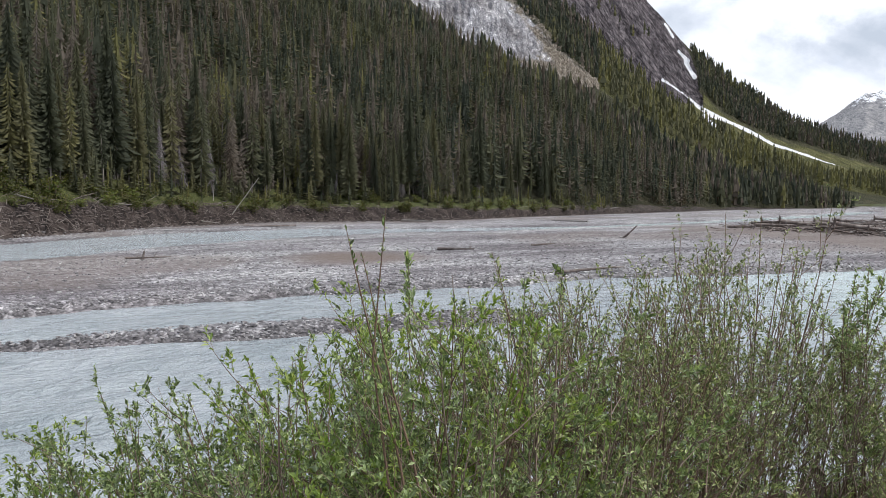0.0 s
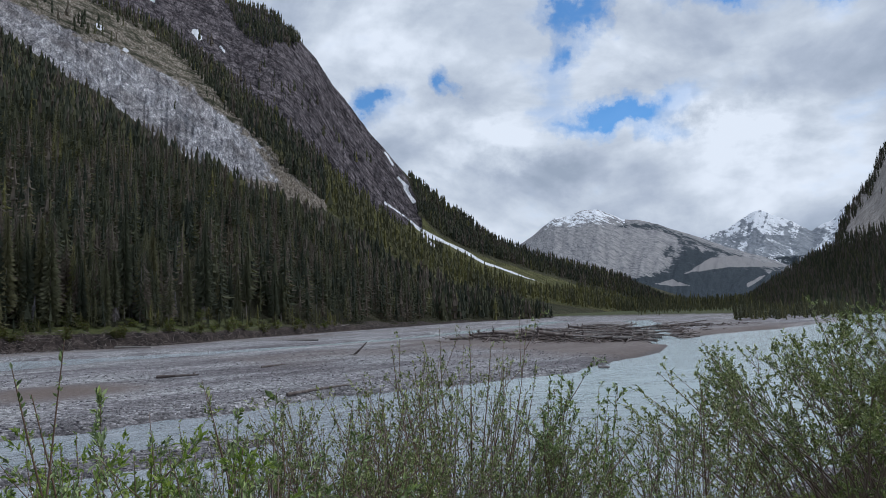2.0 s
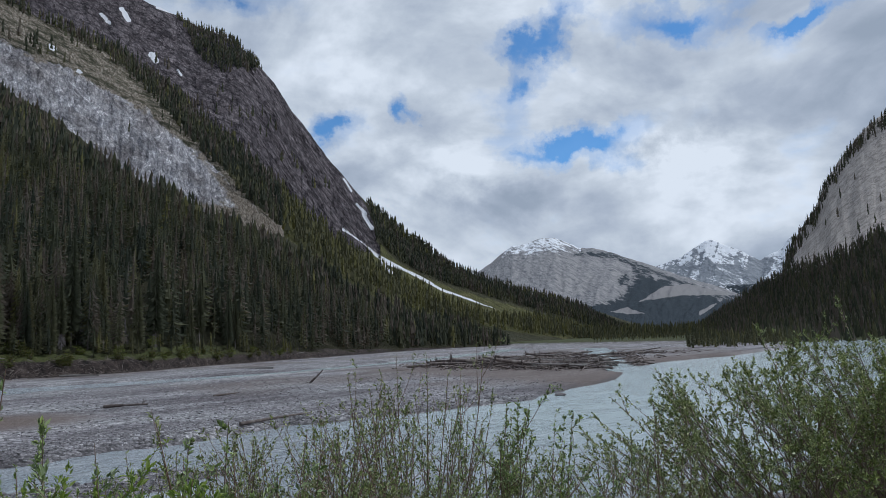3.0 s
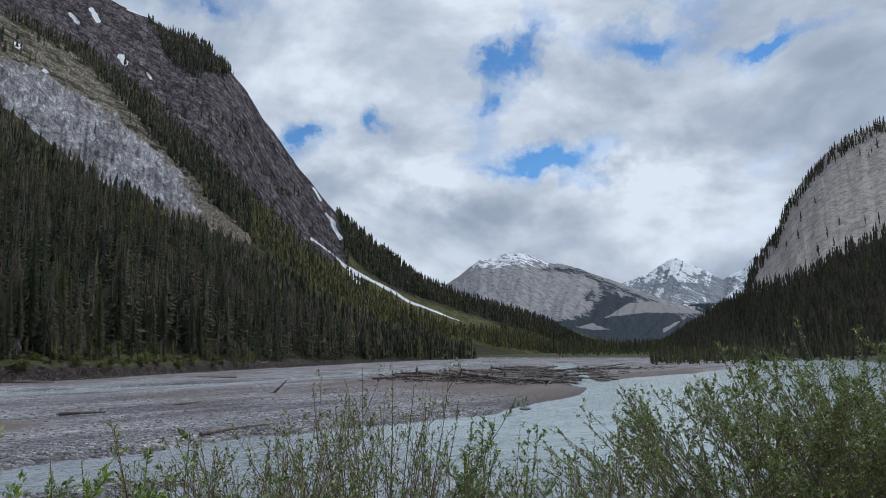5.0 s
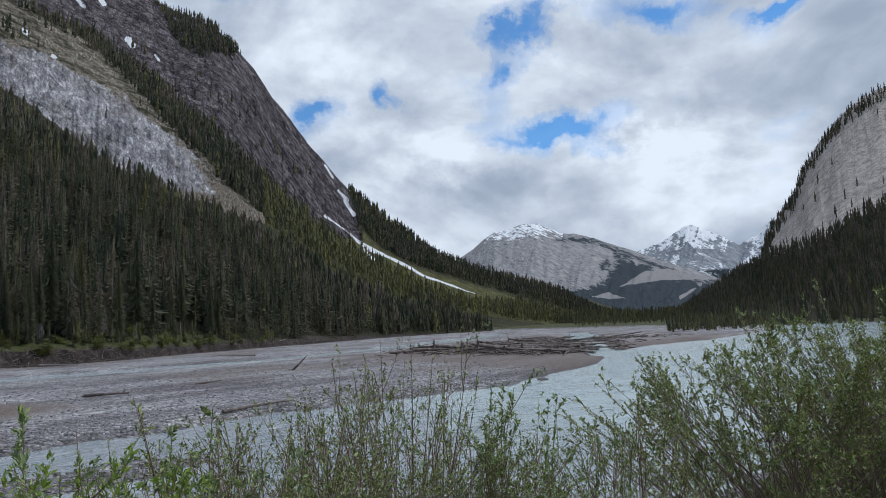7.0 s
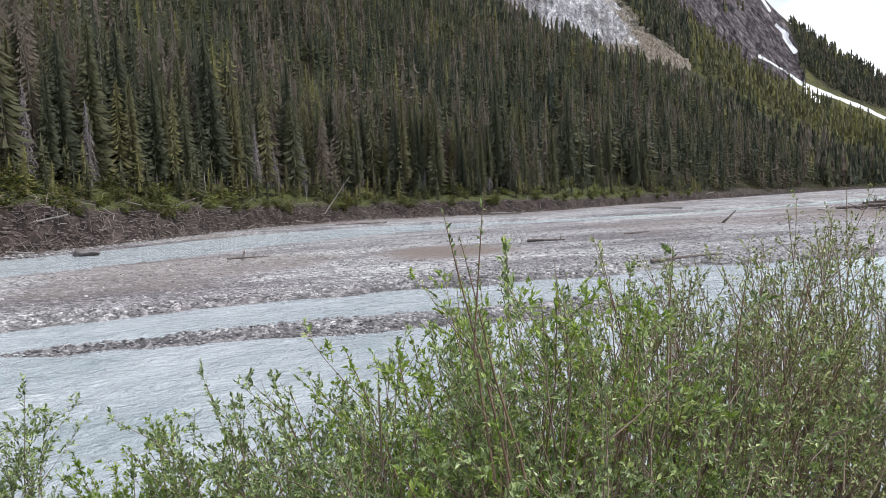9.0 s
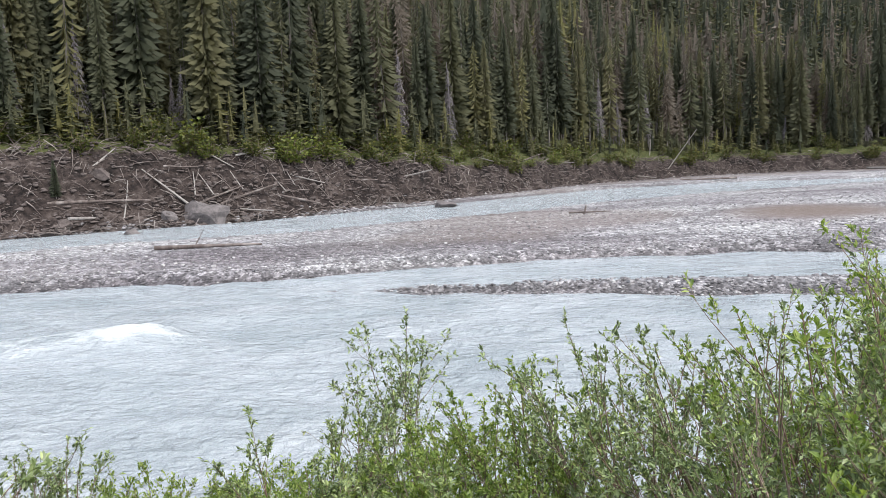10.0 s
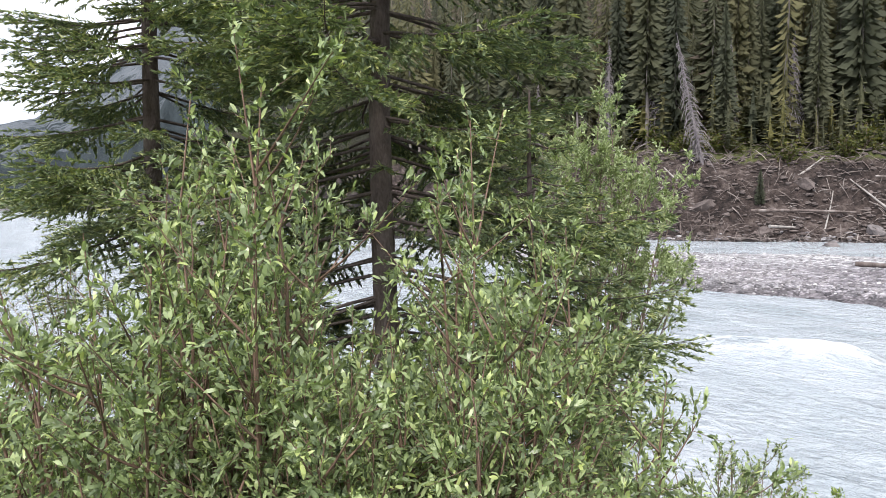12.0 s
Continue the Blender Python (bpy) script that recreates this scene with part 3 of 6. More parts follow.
def ground_height(x, y):
    az, r = polar(x, y)
    w = water_depth(x, y)
    dn, db = line_dist(x, y, NEAR_EDGE), line_dist(x, y, BAR_EDGE)
    inside_main = inside(x, y, BAR_EDGE + NEAR_EDGE)
    near = (~inside_main) & (dn < db)
    flats = 0.30 + 0.30 * (fbm(x * 0.05, y * 0.05, 4, 11) - 0.4) + 0.10 * (fbm(x * 0.6, y * 0.6, 3, 12) - 0.5)
    flats = flats + 0.0035 * np.maximum(r - 90, 0)
    z = np.where(near, 0, np.minimum(-w * 0.42, flats))
    k = 0.36 + 0.16 * step(-2, 5, x)
    bank = 2.5 * (1 - np.exp(-np.maximum(dn, 0) * k / 2.5 * (1 + 0.25 * np.maximum(dn, 0) * k / 2.5)))
    bank = bank + 0.20 * (fbm(x * 0.9, y * 0.9, 4, 21) - 0.5) * step(0.3, 2, dn) * step(0.8, 2.2, r) + 0.01 * np.maximum(dn - 12, 0)
    z = np.where(near, bank, z)
    z = np.maximum(z, -0.9)
    n = r - np.interp(az, TOE_AZ, TOE_R)
    hill = slope_height(az, r) + (1.6 * (fbm(x * 0.22, y * 0.22, 4, 31) - 0.5) + 0.9 * (fbm(x * 0.9, y * 0.9, 3, 33) - 0.5)) * step(0, 3, n)
    cap = slope_height(az, np.interp(az, TOE_AZ, TOE_R) + 16) + 0.01 * np.maximum(n - 16, 0) - 0.6
    hill = np.where(n > 16, np.minimum(hill, cap), hill)
    on_far = (n > 0) & ~near & (az > -41)
    z = np.where(on_far, np.maximum(z, hill), z)
    return z


# ---- ground sheet ----
def make_ground():
    az = np.concatenate([np.arange(-66, -14, 0.65), np.arange(-14, 82, 0.42), np.arange(82, 122, 0.65), np.arange(122, 294, 4.0)])
    toe = np.interp((az + 180) % 360 - 180, TOE_AZ, TOE_R)
    k = np.linspace(0, 1, 215)[:, None]
    inner = 0.6 * ((toe - 7) / 0.6) ** k
    bank = toe + np.linspace(-6.3, 16, 46)[:, None]
    outer = (toe + 17) * (4700 / (toe + 17)) ** np.linspace(0, 1, 50)[:, None]
    R = np.vstack([np.zeros((1, len(az))), inner, bank, outer])
    A = np.radians(np.broadcast_to(az, R.shape))
    x, y = -np.sin(A) * R, np.cos(A) * R
    z = ground_height(x, y)
    azd, r = polar(x, y)
    n = r - np.interp(azd, TOE_AZ, TOE_R)
    dn, db = line_dist(x, y, NEAR_EDGE), line_dist(x, y, BAR_EDGE)
    near = (~inside(x, y, BAR_EDGE + NEAR_EDGE)) & (dn < db)
    grass = np.where(near, step(1.2, 2.8, dn) * (1 - 0.9 * step(0.0, 0.8, x - 3.2) * (1 - step(0.45, 0.75, np.abs(y - 4.6 - 0.12 * x)))), 0)
    hb = np.interp(azd, BANK_AZ, BANK_H)
    grass = np.maximum(grass, step(0.0, 3.0, n - hb * 0.75 - 0.8) * 0.75 * step(-12, -4, azd) + step(0.0, 3.0, n - 4) * 0.4 * step(-40, -12, azd) * step(-4, -12, azd))
    dirt = np.maximum(np.where(near, step(0.4, 1.5, dn), 0), step(-0.5, 0.1, n + 2.2 * (fbm(x * 0.3, y * 0.3, 4, 43) - 0.5)))
    dirt = np.where(near & (dn < 2.5), dirt * 0.3, dirt)
    patches = step(0.55, 0.66, fbm(x * 0.045, y * 0.045, 3, 41))
    sand = np.maximum(0.5 * patches * (r > 34), np.exp(-(((x + 6) / 5.0) ** 2 + ((y - 51) / 7.0) ** 2) ** 2))
    sand = np.maximum(sand, 0.8 * step(34, 40, x) * (1 - step(110, 140, y)) * step(40, 55, y))
    ragged = 2.2 * (fbm(x * 0.3, y * 0.3, 4, 43) - 0.5)
    sand = np.maximum(sand, 0.7 * step(-12, -4, n) * (n + ragged < -0.4) * step(-20, -14, azd) * step(26, 18, azd))
    damp = (1 - step(0.08, 0.34, z)) * (~near) + 0.55 * np.where(near, 1 - step(0.2, 0.6, z), 0)
    shape = R.shape
    me = mesh_data("ground", np.stack([x, y, z], -1).reshape(-1, 3), grid_faces(*shape, loop=True)[:, ::-1], GROUND, True,
                   {"grass": grass, "dirt": dirt, "sand": np.clip(sand, 0, 1), "damp": damp})
    tagged(new("ground", me), "grey river gravel flats, dark earth banks and mossy soil", "ground", kind="structure")


make_ground()


# ---- river water ----
def make_water():
    az = np.arange(-66, 122, 0.7)
    rr = np.concatenate([np.geomspace(4.0, 130, 190), np.geomspace(136, 900, 34)])
    A, R = np.meshgrid(np.radians(az), rr)
    x, y = -np.sin(A) * R, np.cos(A) * R
    u, v = x * 0.80 + y * 0.59, -x * 0.59 + y * 0.80          # along and across the current
    fast = step(24, 8, np.hypot(x + 17, y - 10)) * 0.5 + 0.5
    near = 1 - step(40, 110, R)
    z = near * fast * (0.20 * (fbm(u * 0.35, v * 0.9, 4, 51) - 0.5) + 0.07 * (fbm(u * 1.3, v * 2.6, 3, 55) - 0.5))
    hump = np.exp(-((u + 7.2) / 1.7) ** 2 - ((v - 18.8) / 0.9) ** 2) + 0.45 * np.exp(-((u + 9.8) / 1.9) ** 2 - ((v - 18.2) / 1.0) ** 2)
    z = z + 0.34 * hump * (0.75 + 0.5 * fbm(u * 1.5, v * 1.8, 3, 57)) - 0.18 * np.exp(-((u + 5.3) / 1.0) ** 2 - ((v - 19.0) / 1.2) ** 2)
    w = water_depth(x, y)
    foam = 0.58 * hump + 0.26 * np.exp(-((u + 11) / 6) ** 2 - ((v - 17.5) / 4) ** 2) + 0.12 * (fbm(u * 0.12, v * 0.3, 3, 58) > 0.55) + 0.16 * step(0.8, 0.1, w) * near
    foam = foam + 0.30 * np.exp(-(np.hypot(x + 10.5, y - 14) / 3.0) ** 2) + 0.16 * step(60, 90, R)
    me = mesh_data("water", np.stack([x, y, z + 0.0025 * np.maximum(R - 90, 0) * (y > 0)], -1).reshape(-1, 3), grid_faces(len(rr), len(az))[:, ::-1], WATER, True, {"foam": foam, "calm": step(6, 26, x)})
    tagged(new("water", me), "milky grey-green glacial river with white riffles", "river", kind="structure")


make_water()

# ---- the forested mountain ----
NEAR_TOP = [(-41, -0.02), (-38, -0.008), (-34.6, 0.003), (-30.2, 0.014), (-25.7, 0.030), (-20.9, 0.056), (-17.3, 0.088), (-14.7, 0.125), (-11.7, 0.159), (-10.0, 0.168), (-7.9, 0.181), (-5.9, 0.193), (-4.2, 0.210), (-2.3, 0.219), (-0.7, 0.235), (0.8, 0.254), (2.6, 0.276), (4.1, 0.297), (5.1, 0.306), (10, 0.36), (20, 0.47), (30, 0.6)]
TALUS_TOP = [(-12.1, 0.158), (-11.7, 0.165), (-10.8, 0.180), (-9.5, 0.200), (-8.2, 0.226), (-6.9, 0.252), (-5.3, 0.275), (-3.7, 0.293), (-2, 0.321), (-0.1, 0.339), (1.8, 0.352), (3.6, 0.368), (5.4, 0.374), (12, 0.42), (30, 0.62)]
CLIFF_FOOT = [(-19.8, 0.125), (-18.6, 0.136), (-16.6, 0.150), (-14.6, 0.179), (-12.4, 0.213), (-10.3, 0.249), (-8.1, 0.284), (-6, 0.314), (-3.9, 0.349), (-1.9, 0.375), (0.1, 0.401), (2, 0.411), (3.5, 0.418), (5.6, 0.432), (12, 0.47), (30, 0.7)]
STRIP_LOW = [(-12.1, 0.160), (-10.4, 0.184), (-9.1, 0.206), (-7.4, 0.241), (-5.7, 0.270), (-4, 0.307), (-2.8, 0.331), (-1.2, 0.358), (0.8, 0.383), (1.9, 0.394), (3.4, 0.411), (5.6, 0.424), (12, 0.46), (30, 0.68)]
FAR_FOOT = [(-41, -0.012), (-38.9, 0.0), (-36.1, 0.016), (-34.6, 0.026), (-32.4, 0.038), (-30.2, 0.051), (-28, 0.063), (-25.8, 0.077), (-23.5, 0.092), (-22.6, 0.100), (-20.9, 0.120), (-20, 0.136), (-19.3, 0.150), (-19.1, 0.179), (-18.4, 0.203), (-17.9, 0.219), (-17.3, 0.235), (-16.6, 0.26)]


def curve(pts, az):
    pts = sorted(pts)
    return np.interp(az, [p[0] for p in pts], [p[1] for p in pts])


def zones(az, e):
    """Which cover the face bears at a bearing and rise: cliff, talus, meadow and far woods (0 or 1)."""
    w = 0.006
    talus = step(-w, w, e - curve(NEAR_TOP, az)) * step(-w, w, curve(TALUS_TOP, az) - e) * (az > -12.1)
    far = step(-w, w, e - curve(FAR_FOOT, az)) * (az < -17.0)
    cliff = step(-w, w, e - curve(CLIFF_FOOT, az)) * (az > -19.6) * (1 - far)
    meadow = step(-w, w, e - curve(NEAR_TOP, az)) * (1 - talus) * (1 - cliff) * (1 - far) * np.where((az > -12) & (e > curve(TALUS_TOP, az)), 0.45, 1.0)
    return cliff, talus, meadow, far


SNOW_LINES = [[(-16.7, 0.165, 0.003), (-17.5, 0.155, 0.0022), (-18.4, 0.143, 0.002), (-19.3, 0.128, 0.004), (-20.2, 0.117, 0.006), (-21.3, 0.108, 0.0035), (-23.1, 0.092, 0.0042), (-24.4, 0.077, 0.003), (-25.8, 0.068, 0.003), (-27.6, 0.055, 0.0016), (-28.9, 0.047, 0.0006)],
              [(-19.7, 0.117, 0.004), (-20.5, 0.102, 0.0045)], [(-16.8, 0.237, 0.0022), (-17.4, 0.219, 0.003)], [(-17.8, 0.201, 0.003), (-18.5, 0.187, 0.005)], [(-18.3, 0.185, 0.0035), (-19.0, 0.166, 0.005)],
              [(-2.1, 0.399, 0.0075), (-2.4, 0.392, 0.007)], [(0.1, 0.458, 0.006), (-0.4, 0.444, 0.006)], [(1.5, 0.447, 0.004), (0.9, 0.436, 0.004)], [(-4.0, 0.382, 0.0028), (-4.3, 0.375, 0.003)], [(4.8, 0.392, 0.006), (4.5, 0.390, 0.0055)],
              [(-2.4, 0.468, 0.004), (-3.7, 0.463, 0.0045)], [(2.9, 0.365, 0.004), (2.7, 0.363, 0.004)]]


def snow_cover(az, e):
    s = np.zeros(az.shape)
    x = az * 0.0175
    for pts in SNOW_LINES:
        q = [(a * 0.0175, b) for a, b, _ in pts]
        d = line_dist(x, e, q, [w * 0.62 - 0.0003 for *_, w in pts])
        s = np.maximum(s, step(0.0014, -0.0014, d))
    return s


def face_relief(az, r, cliff, talus):
    x, y = -np.sin(np.radians(az)) * r, np.cos(np.radians(az)) * r
    lane = (np.interp(az, SKY_AZ, SKY_T) * r - slope_height(az, r)) * 1.2      # depth below the skyline
    u = az * 24
    ribs = np.abs(fbm(lane * 0.035, u * 0.012 + r * 0.002, 5, 61, 0.6) - 0.5) * 2
    gully = np.abs(fbm(u * 0.03 + lane * 0.010, lane * 0.006, 4, 63) - 0.5) * 2
    lumps = fbm(x * 0.02, y * 0.02, 5, 65) - 0.5
    crag = fbm(u * 0.12, lane * 0.16, 4, 67, 0.65) - 0.5
    scar = np.abs(fbm(x * 0.035 + lumps * 1.5, y * 0.035, 5, 68, 0.62) - 0.5) * 2
    return cliff * (22 * (ribs - 0.3) + 14 * (gully - 0.3) + 14 * lumps + 13 * crag) + talus * (6 * lumps + 20 * (scar - 0.25) + 9 * crag) + (1 - cliff) * (1 - talus) * 5 * lumps


def face_point(az, r):
    """Point on the mountain's face, with its relief."""
    z = slope_height(az, r)
    cl, ta, me_, fa = zones(az, (z - EYE_Z) / np.maximum(r, 1))
    rt, rs = np.interp(az, TOE_AZ, TOE_R), np.interp(az, SKY_AZ, SKY_R)
    fade = step(20, 120, r - rt) * (1 - 0.8 * step(0.94, 1.0, (r - rt) / (rs - rt)))
    return z + face_relief(az, r, cl, ta) * fade, cl, ta, me_, fa


def make_mountain():
    az = np.concatenate([np.arange(-41.5, -21, 0.15), np.arange(-21, 8, 0.08), np.arange(8, 14, 0.2), np.arange(14, 105.1, 1.0)])
    s = np.linspace(0, 1, 250) ** 1.25
    A, S = np.meshgrid(az, s)
    rt, rs = np.interp(A, TOE_AZ, TOE_R) + 9, np.interp(A, SKY_AZ, SKY_R)
    r = rt + (rs - rt) * S
    z, cl, ta, me_, fa = face_point(A, r)
    z[0] -= 1.5
    # the far side falls away behind the skyline
    rb = rs[:1] + np.array([60.0, 200.0, 500.0])[:, None]
    zb = z[-1:] * np.array([0.96, 0.8, 0.3])[:, None]
    A = np.vstack([A, np.repeat(A[:1], 3, 0)])
    r, z = np.vstack([r, rb]), np.vstack([z, zb])
    cl, ta, me_, fa = (np.vstack([q, np.repeat(q[-1:], 3, 0)]) for q in (cl, ta, me_, fa))
    x, y = -np.sin(np.radians(A)) * r, np.cos(np.radians(A)) * r
    e = (z - EYE_Z) / r
    earth = ta * step(0.022, 0.0, e - curve(NEAR_TOP, A)) * 0.5 * step(2, -3, A) + 0.42 * ta * step(-5, -8, A)
    between_top = (e > curve(TALUS_TOP, A) - 0.004) * (e < curve(STRIP_LOW, A) + 0.01) * (A > -12) * (1 - cl)
    earth = np.maximum(earth + 0.4 * ta * step(-0.030, -0.005, e - curve(TALUS_TOP, A)), 0.52 * between_top)
    me = mesh_data("mountain", np.stack([x, y, z], -1).reshape(-1, 3), grid_faces(*A.shape)[:, ::-1], SLOPE, True,
                   {"cliff": cl, "talus": ta, "meadow": me_, "earth": earth, "snow": snow_cover(A, e),
                    "lane": (np.interp(A, SKY_AZ, SKY_T) - e) * 1300, "along": A * 24})
    tagged(new("mountain", me), "steep mountain with grey cliffs, pale talus and dark spruce forest", "mountain", kind="structure")


make_mountain()


def far_range(name, label, mat, az0, az1, ridge, dist, depth, base, relief, seed, masks, rows=110, cols=280, crest=0.0, steep=1.25):
    """A distant mountain: its ridge line as bearing and rise, its foot nearer by depth."""
    A, S = np.meshgrid(np.linspace(az0, az1, cols), np.linspace(0, 1.12, rows))
    top = curve(ridge, A)
    r = dist - depth * (1 - np.minimum(S, 1)) + np.maximum(S - 1, 0) * depth * 1.5
    zt = EYE_Z + top * dist
    g = np.where(S <= 1, S ** steep, 1 - (S - 1) * 4)
    z = base + (zt - base) * g
    x, y = -np.sin(np.radians(A)) * r, np.cos(np.radians(A)) * r
    rib = np.abs(fbm(A * 0.9 + S * 1.5, S * 3.0 + A * 0.2, 5, seed) - 0.5) * 2 - 0.3
    z = z + relief * rib * np.sin(np.pi * np.clip(S, 0, 1)) + relief * 0.18 * (fbm(A * 3.0, S * 9, 3, seed + 7) - 0.5) + crest * (fbm(A * 2.2, S * 2, 4, seed + 9) - 0.5) * S
    at = masks(A, (z - EYE_Z) / r, S)
    me = mesh_data(name, np.stack([x, y, z], -1).reshape(-1, 3), grid_faces(rows, cols)[:, ::-1], mat, True, at)
    return tagged(new(name, me), label, "mountain", kind="structure")


def masks_banded(A, e, S):
    ridge = curve([(-28, 0.106), (-31, 0.12), (-35.5, 0.123), (-38, 0.118), (-41.9, 0.085), (-46, 0.053)], A)
    right = step(2.5, -2.5, A + 38.9 - (0.085 - e) * 60 + 6.0 * (fbm(A * 1.3, e * 60, 5, 73) - 0.5))
    wood = right * step(0.012, 0.004, e - ridge + 0.012 + 0.012 * fbm(A * 2, e * 90, 3, 74)) * 0.72 + 0.55 * step(0.012, 0.0, np.abs(e - ridge + 0.004)) * (A < -35) + step(0.05, 0.035, e)
    ragged = 0.004 * (fbm(A * 2.5, e * 120, 4, 76) - 0.5)

    def fan(upper, lower):
        return step(-0.0012, 0.0012, curve(upper, A) - e + ragged) * step(-0.0012, 0.0012, e - curve(lower, A) + ragged)

    scree = fan([(-46.9, 0.052), (-45.3, 0.060), (-43.3, 0.071), (-41.6, 0.069), (-40.6, 0.059), (-39.7, 0.050)], [(-46.9, 0.053), (-45.3, 0.054), (-43.3, 0.056), (-41.6, 0.054), (-39.7, 0.051)])
    scree = np.maximum(scree, fan([(-40.3, 0.033), (-38.8, 0.043), (-37.5, 0.038)], [(-40.3, 0.034), (-38.8, 0.034), (-37.5, 0.039)]) * (A > -40.3) * (A < -37.5))
    scree = np.maximum(scree, fan([(-45.3, 0.045), (-44, 0.033)], [(-45.3, 0.042), (-44, 0.029)]) * (A > -45.3) * (A < -44)) * (A > -46.9) * (A < -37.5)
    snow = 0.52 * step(0.104, 0.130, e) * (A > -35.6)
    return {"wood": np.clip(wood, 0, 1), "scree": scree, "snow": snow}


def masks_snowy(A, e, S):
    return {"wood": step(0.072, 0.06, e), "scree": 0 * e, "snow": 0.36 + 0.20 * step(0.08, 0.115, e) + 0.1 * step(-48, -50, A) + 0.5 * (np.abs(fbm(A * 2.2 + e * 46, e * 22, 4, 78) - 0.5) * -2 + 0.18)}


def masks_cliff(A, e, S):
    foot = curve([(-70, 0.2), (-59.4, 0.138), (-58.4, 0.133), (-57, 0.123), (-55.1, 0.105), (-53.3, 0.088), (-51.4, 0.079), (-49.8, 0.075), (-47, 0.06), (-40, 0.05)], A)
    top = curve(CLIFF_RIDGE, A)
    wood = np.maximum(step(0.008, -0.008, e - foot), 0.30 * step(-0.03, -0.012, e - top + 0.02 * (fbm(A * 1.5, e * 40, 3, 99) - 0.5)))
    return {"wood": wood, "scree": 0 * e, "snow": 0 * e}


def masks_wood(A, e, S):
    return {"wood": 0.45 + 0.4 * step(0.5, 0.1, S), "scree": 0 * e, "snow": 0.26 * step(0.17, 0.25, e)}


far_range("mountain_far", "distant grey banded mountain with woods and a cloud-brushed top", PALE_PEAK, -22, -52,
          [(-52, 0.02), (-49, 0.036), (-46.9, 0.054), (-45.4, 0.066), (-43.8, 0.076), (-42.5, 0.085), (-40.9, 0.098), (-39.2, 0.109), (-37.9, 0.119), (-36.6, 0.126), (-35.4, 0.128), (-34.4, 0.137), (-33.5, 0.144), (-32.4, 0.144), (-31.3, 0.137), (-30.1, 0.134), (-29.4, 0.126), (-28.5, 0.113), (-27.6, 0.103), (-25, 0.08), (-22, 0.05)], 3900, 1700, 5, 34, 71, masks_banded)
far_range("mountain_snowy", "distant peak in painted blue-grey haze, streaked with snow", SNOW_PEAK, -39, -58,
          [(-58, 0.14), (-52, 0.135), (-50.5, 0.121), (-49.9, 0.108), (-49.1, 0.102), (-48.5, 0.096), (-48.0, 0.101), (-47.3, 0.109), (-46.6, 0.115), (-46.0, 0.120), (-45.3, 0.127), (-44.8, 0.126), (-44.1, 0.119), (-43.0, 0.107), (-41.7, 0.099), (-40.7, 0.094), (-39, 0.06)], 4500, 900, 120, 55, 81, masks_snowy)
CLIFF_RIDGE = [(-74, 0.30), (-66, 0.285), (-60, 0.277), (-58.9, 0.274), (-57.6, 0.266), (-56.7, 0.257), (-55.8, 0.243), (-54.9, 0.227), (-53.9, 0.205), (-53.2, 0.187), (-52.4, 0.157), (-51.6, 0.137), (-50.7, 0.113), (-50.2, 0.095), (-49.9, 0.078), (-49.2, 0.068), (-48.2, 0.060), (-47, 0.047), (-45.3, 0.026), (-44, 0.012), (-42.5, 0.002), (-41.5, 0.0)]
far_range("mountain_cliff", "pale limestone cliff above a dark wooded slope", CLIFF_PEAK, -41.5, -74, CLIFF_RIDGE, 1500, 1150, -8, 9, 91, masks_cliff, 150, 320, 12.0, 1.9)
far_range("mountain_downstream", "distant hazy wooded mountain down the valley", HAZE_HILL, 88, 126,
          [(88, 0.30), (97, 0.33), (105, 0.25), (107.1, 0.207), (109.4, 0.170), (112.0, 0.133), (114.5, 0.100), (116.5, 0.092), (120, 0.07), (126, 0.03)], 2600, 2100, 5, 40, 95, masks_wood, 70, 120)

# ---- spruce woods ----


class Bag:
    """Collects points and faces of one mesh."""

    def __init__(self):
        self.v, self.f, self.n = [], [], 0

    def add(self, v, f):
        v, f = np.asarray(v, float).reshape(-1, 3), np.asarray(f, int)
        self.v.append(v)
        self.f.append(f + self.n)
        self.n += len(v)

    def arrays(self):
        return np.concatenate(self.v), np.concatenate(self.f)


def tube(pts, radii, sides=5, cap=True):
    """A tapering tube along points, as quads."""
    pts = np.asarray(pts, float)
    m = len(pts)
    t = np.gradient(pts, axis=0)
    t /= np.linalg.norm(t, axis=1)[:, None] + 1e-9
    ref = np.where(np.abs(t[:, 2:3]) > 0.9, [[1.0, 0, 0]], [[0, 0, 1.0]])
    a = np.cross(t, ref)
    a /= np.linalg.norm(a, axis=1)[:, None] + 1e-9
    b = np.cross(t, a)
    ang = np.linspace(0, 2 * np.pi, sides, endpoint=False)
    ring = np.cos(ang)[None, :, None] * a[:, None] + np.sin(ang)[None, :, None] * b[:, None]
    v = pts[:, None] + ring * np.asarray(radii, float)[:, None, None]
    f = grid_faces(m, sides, loop=True)
    return v.reshape(-1, 3), f


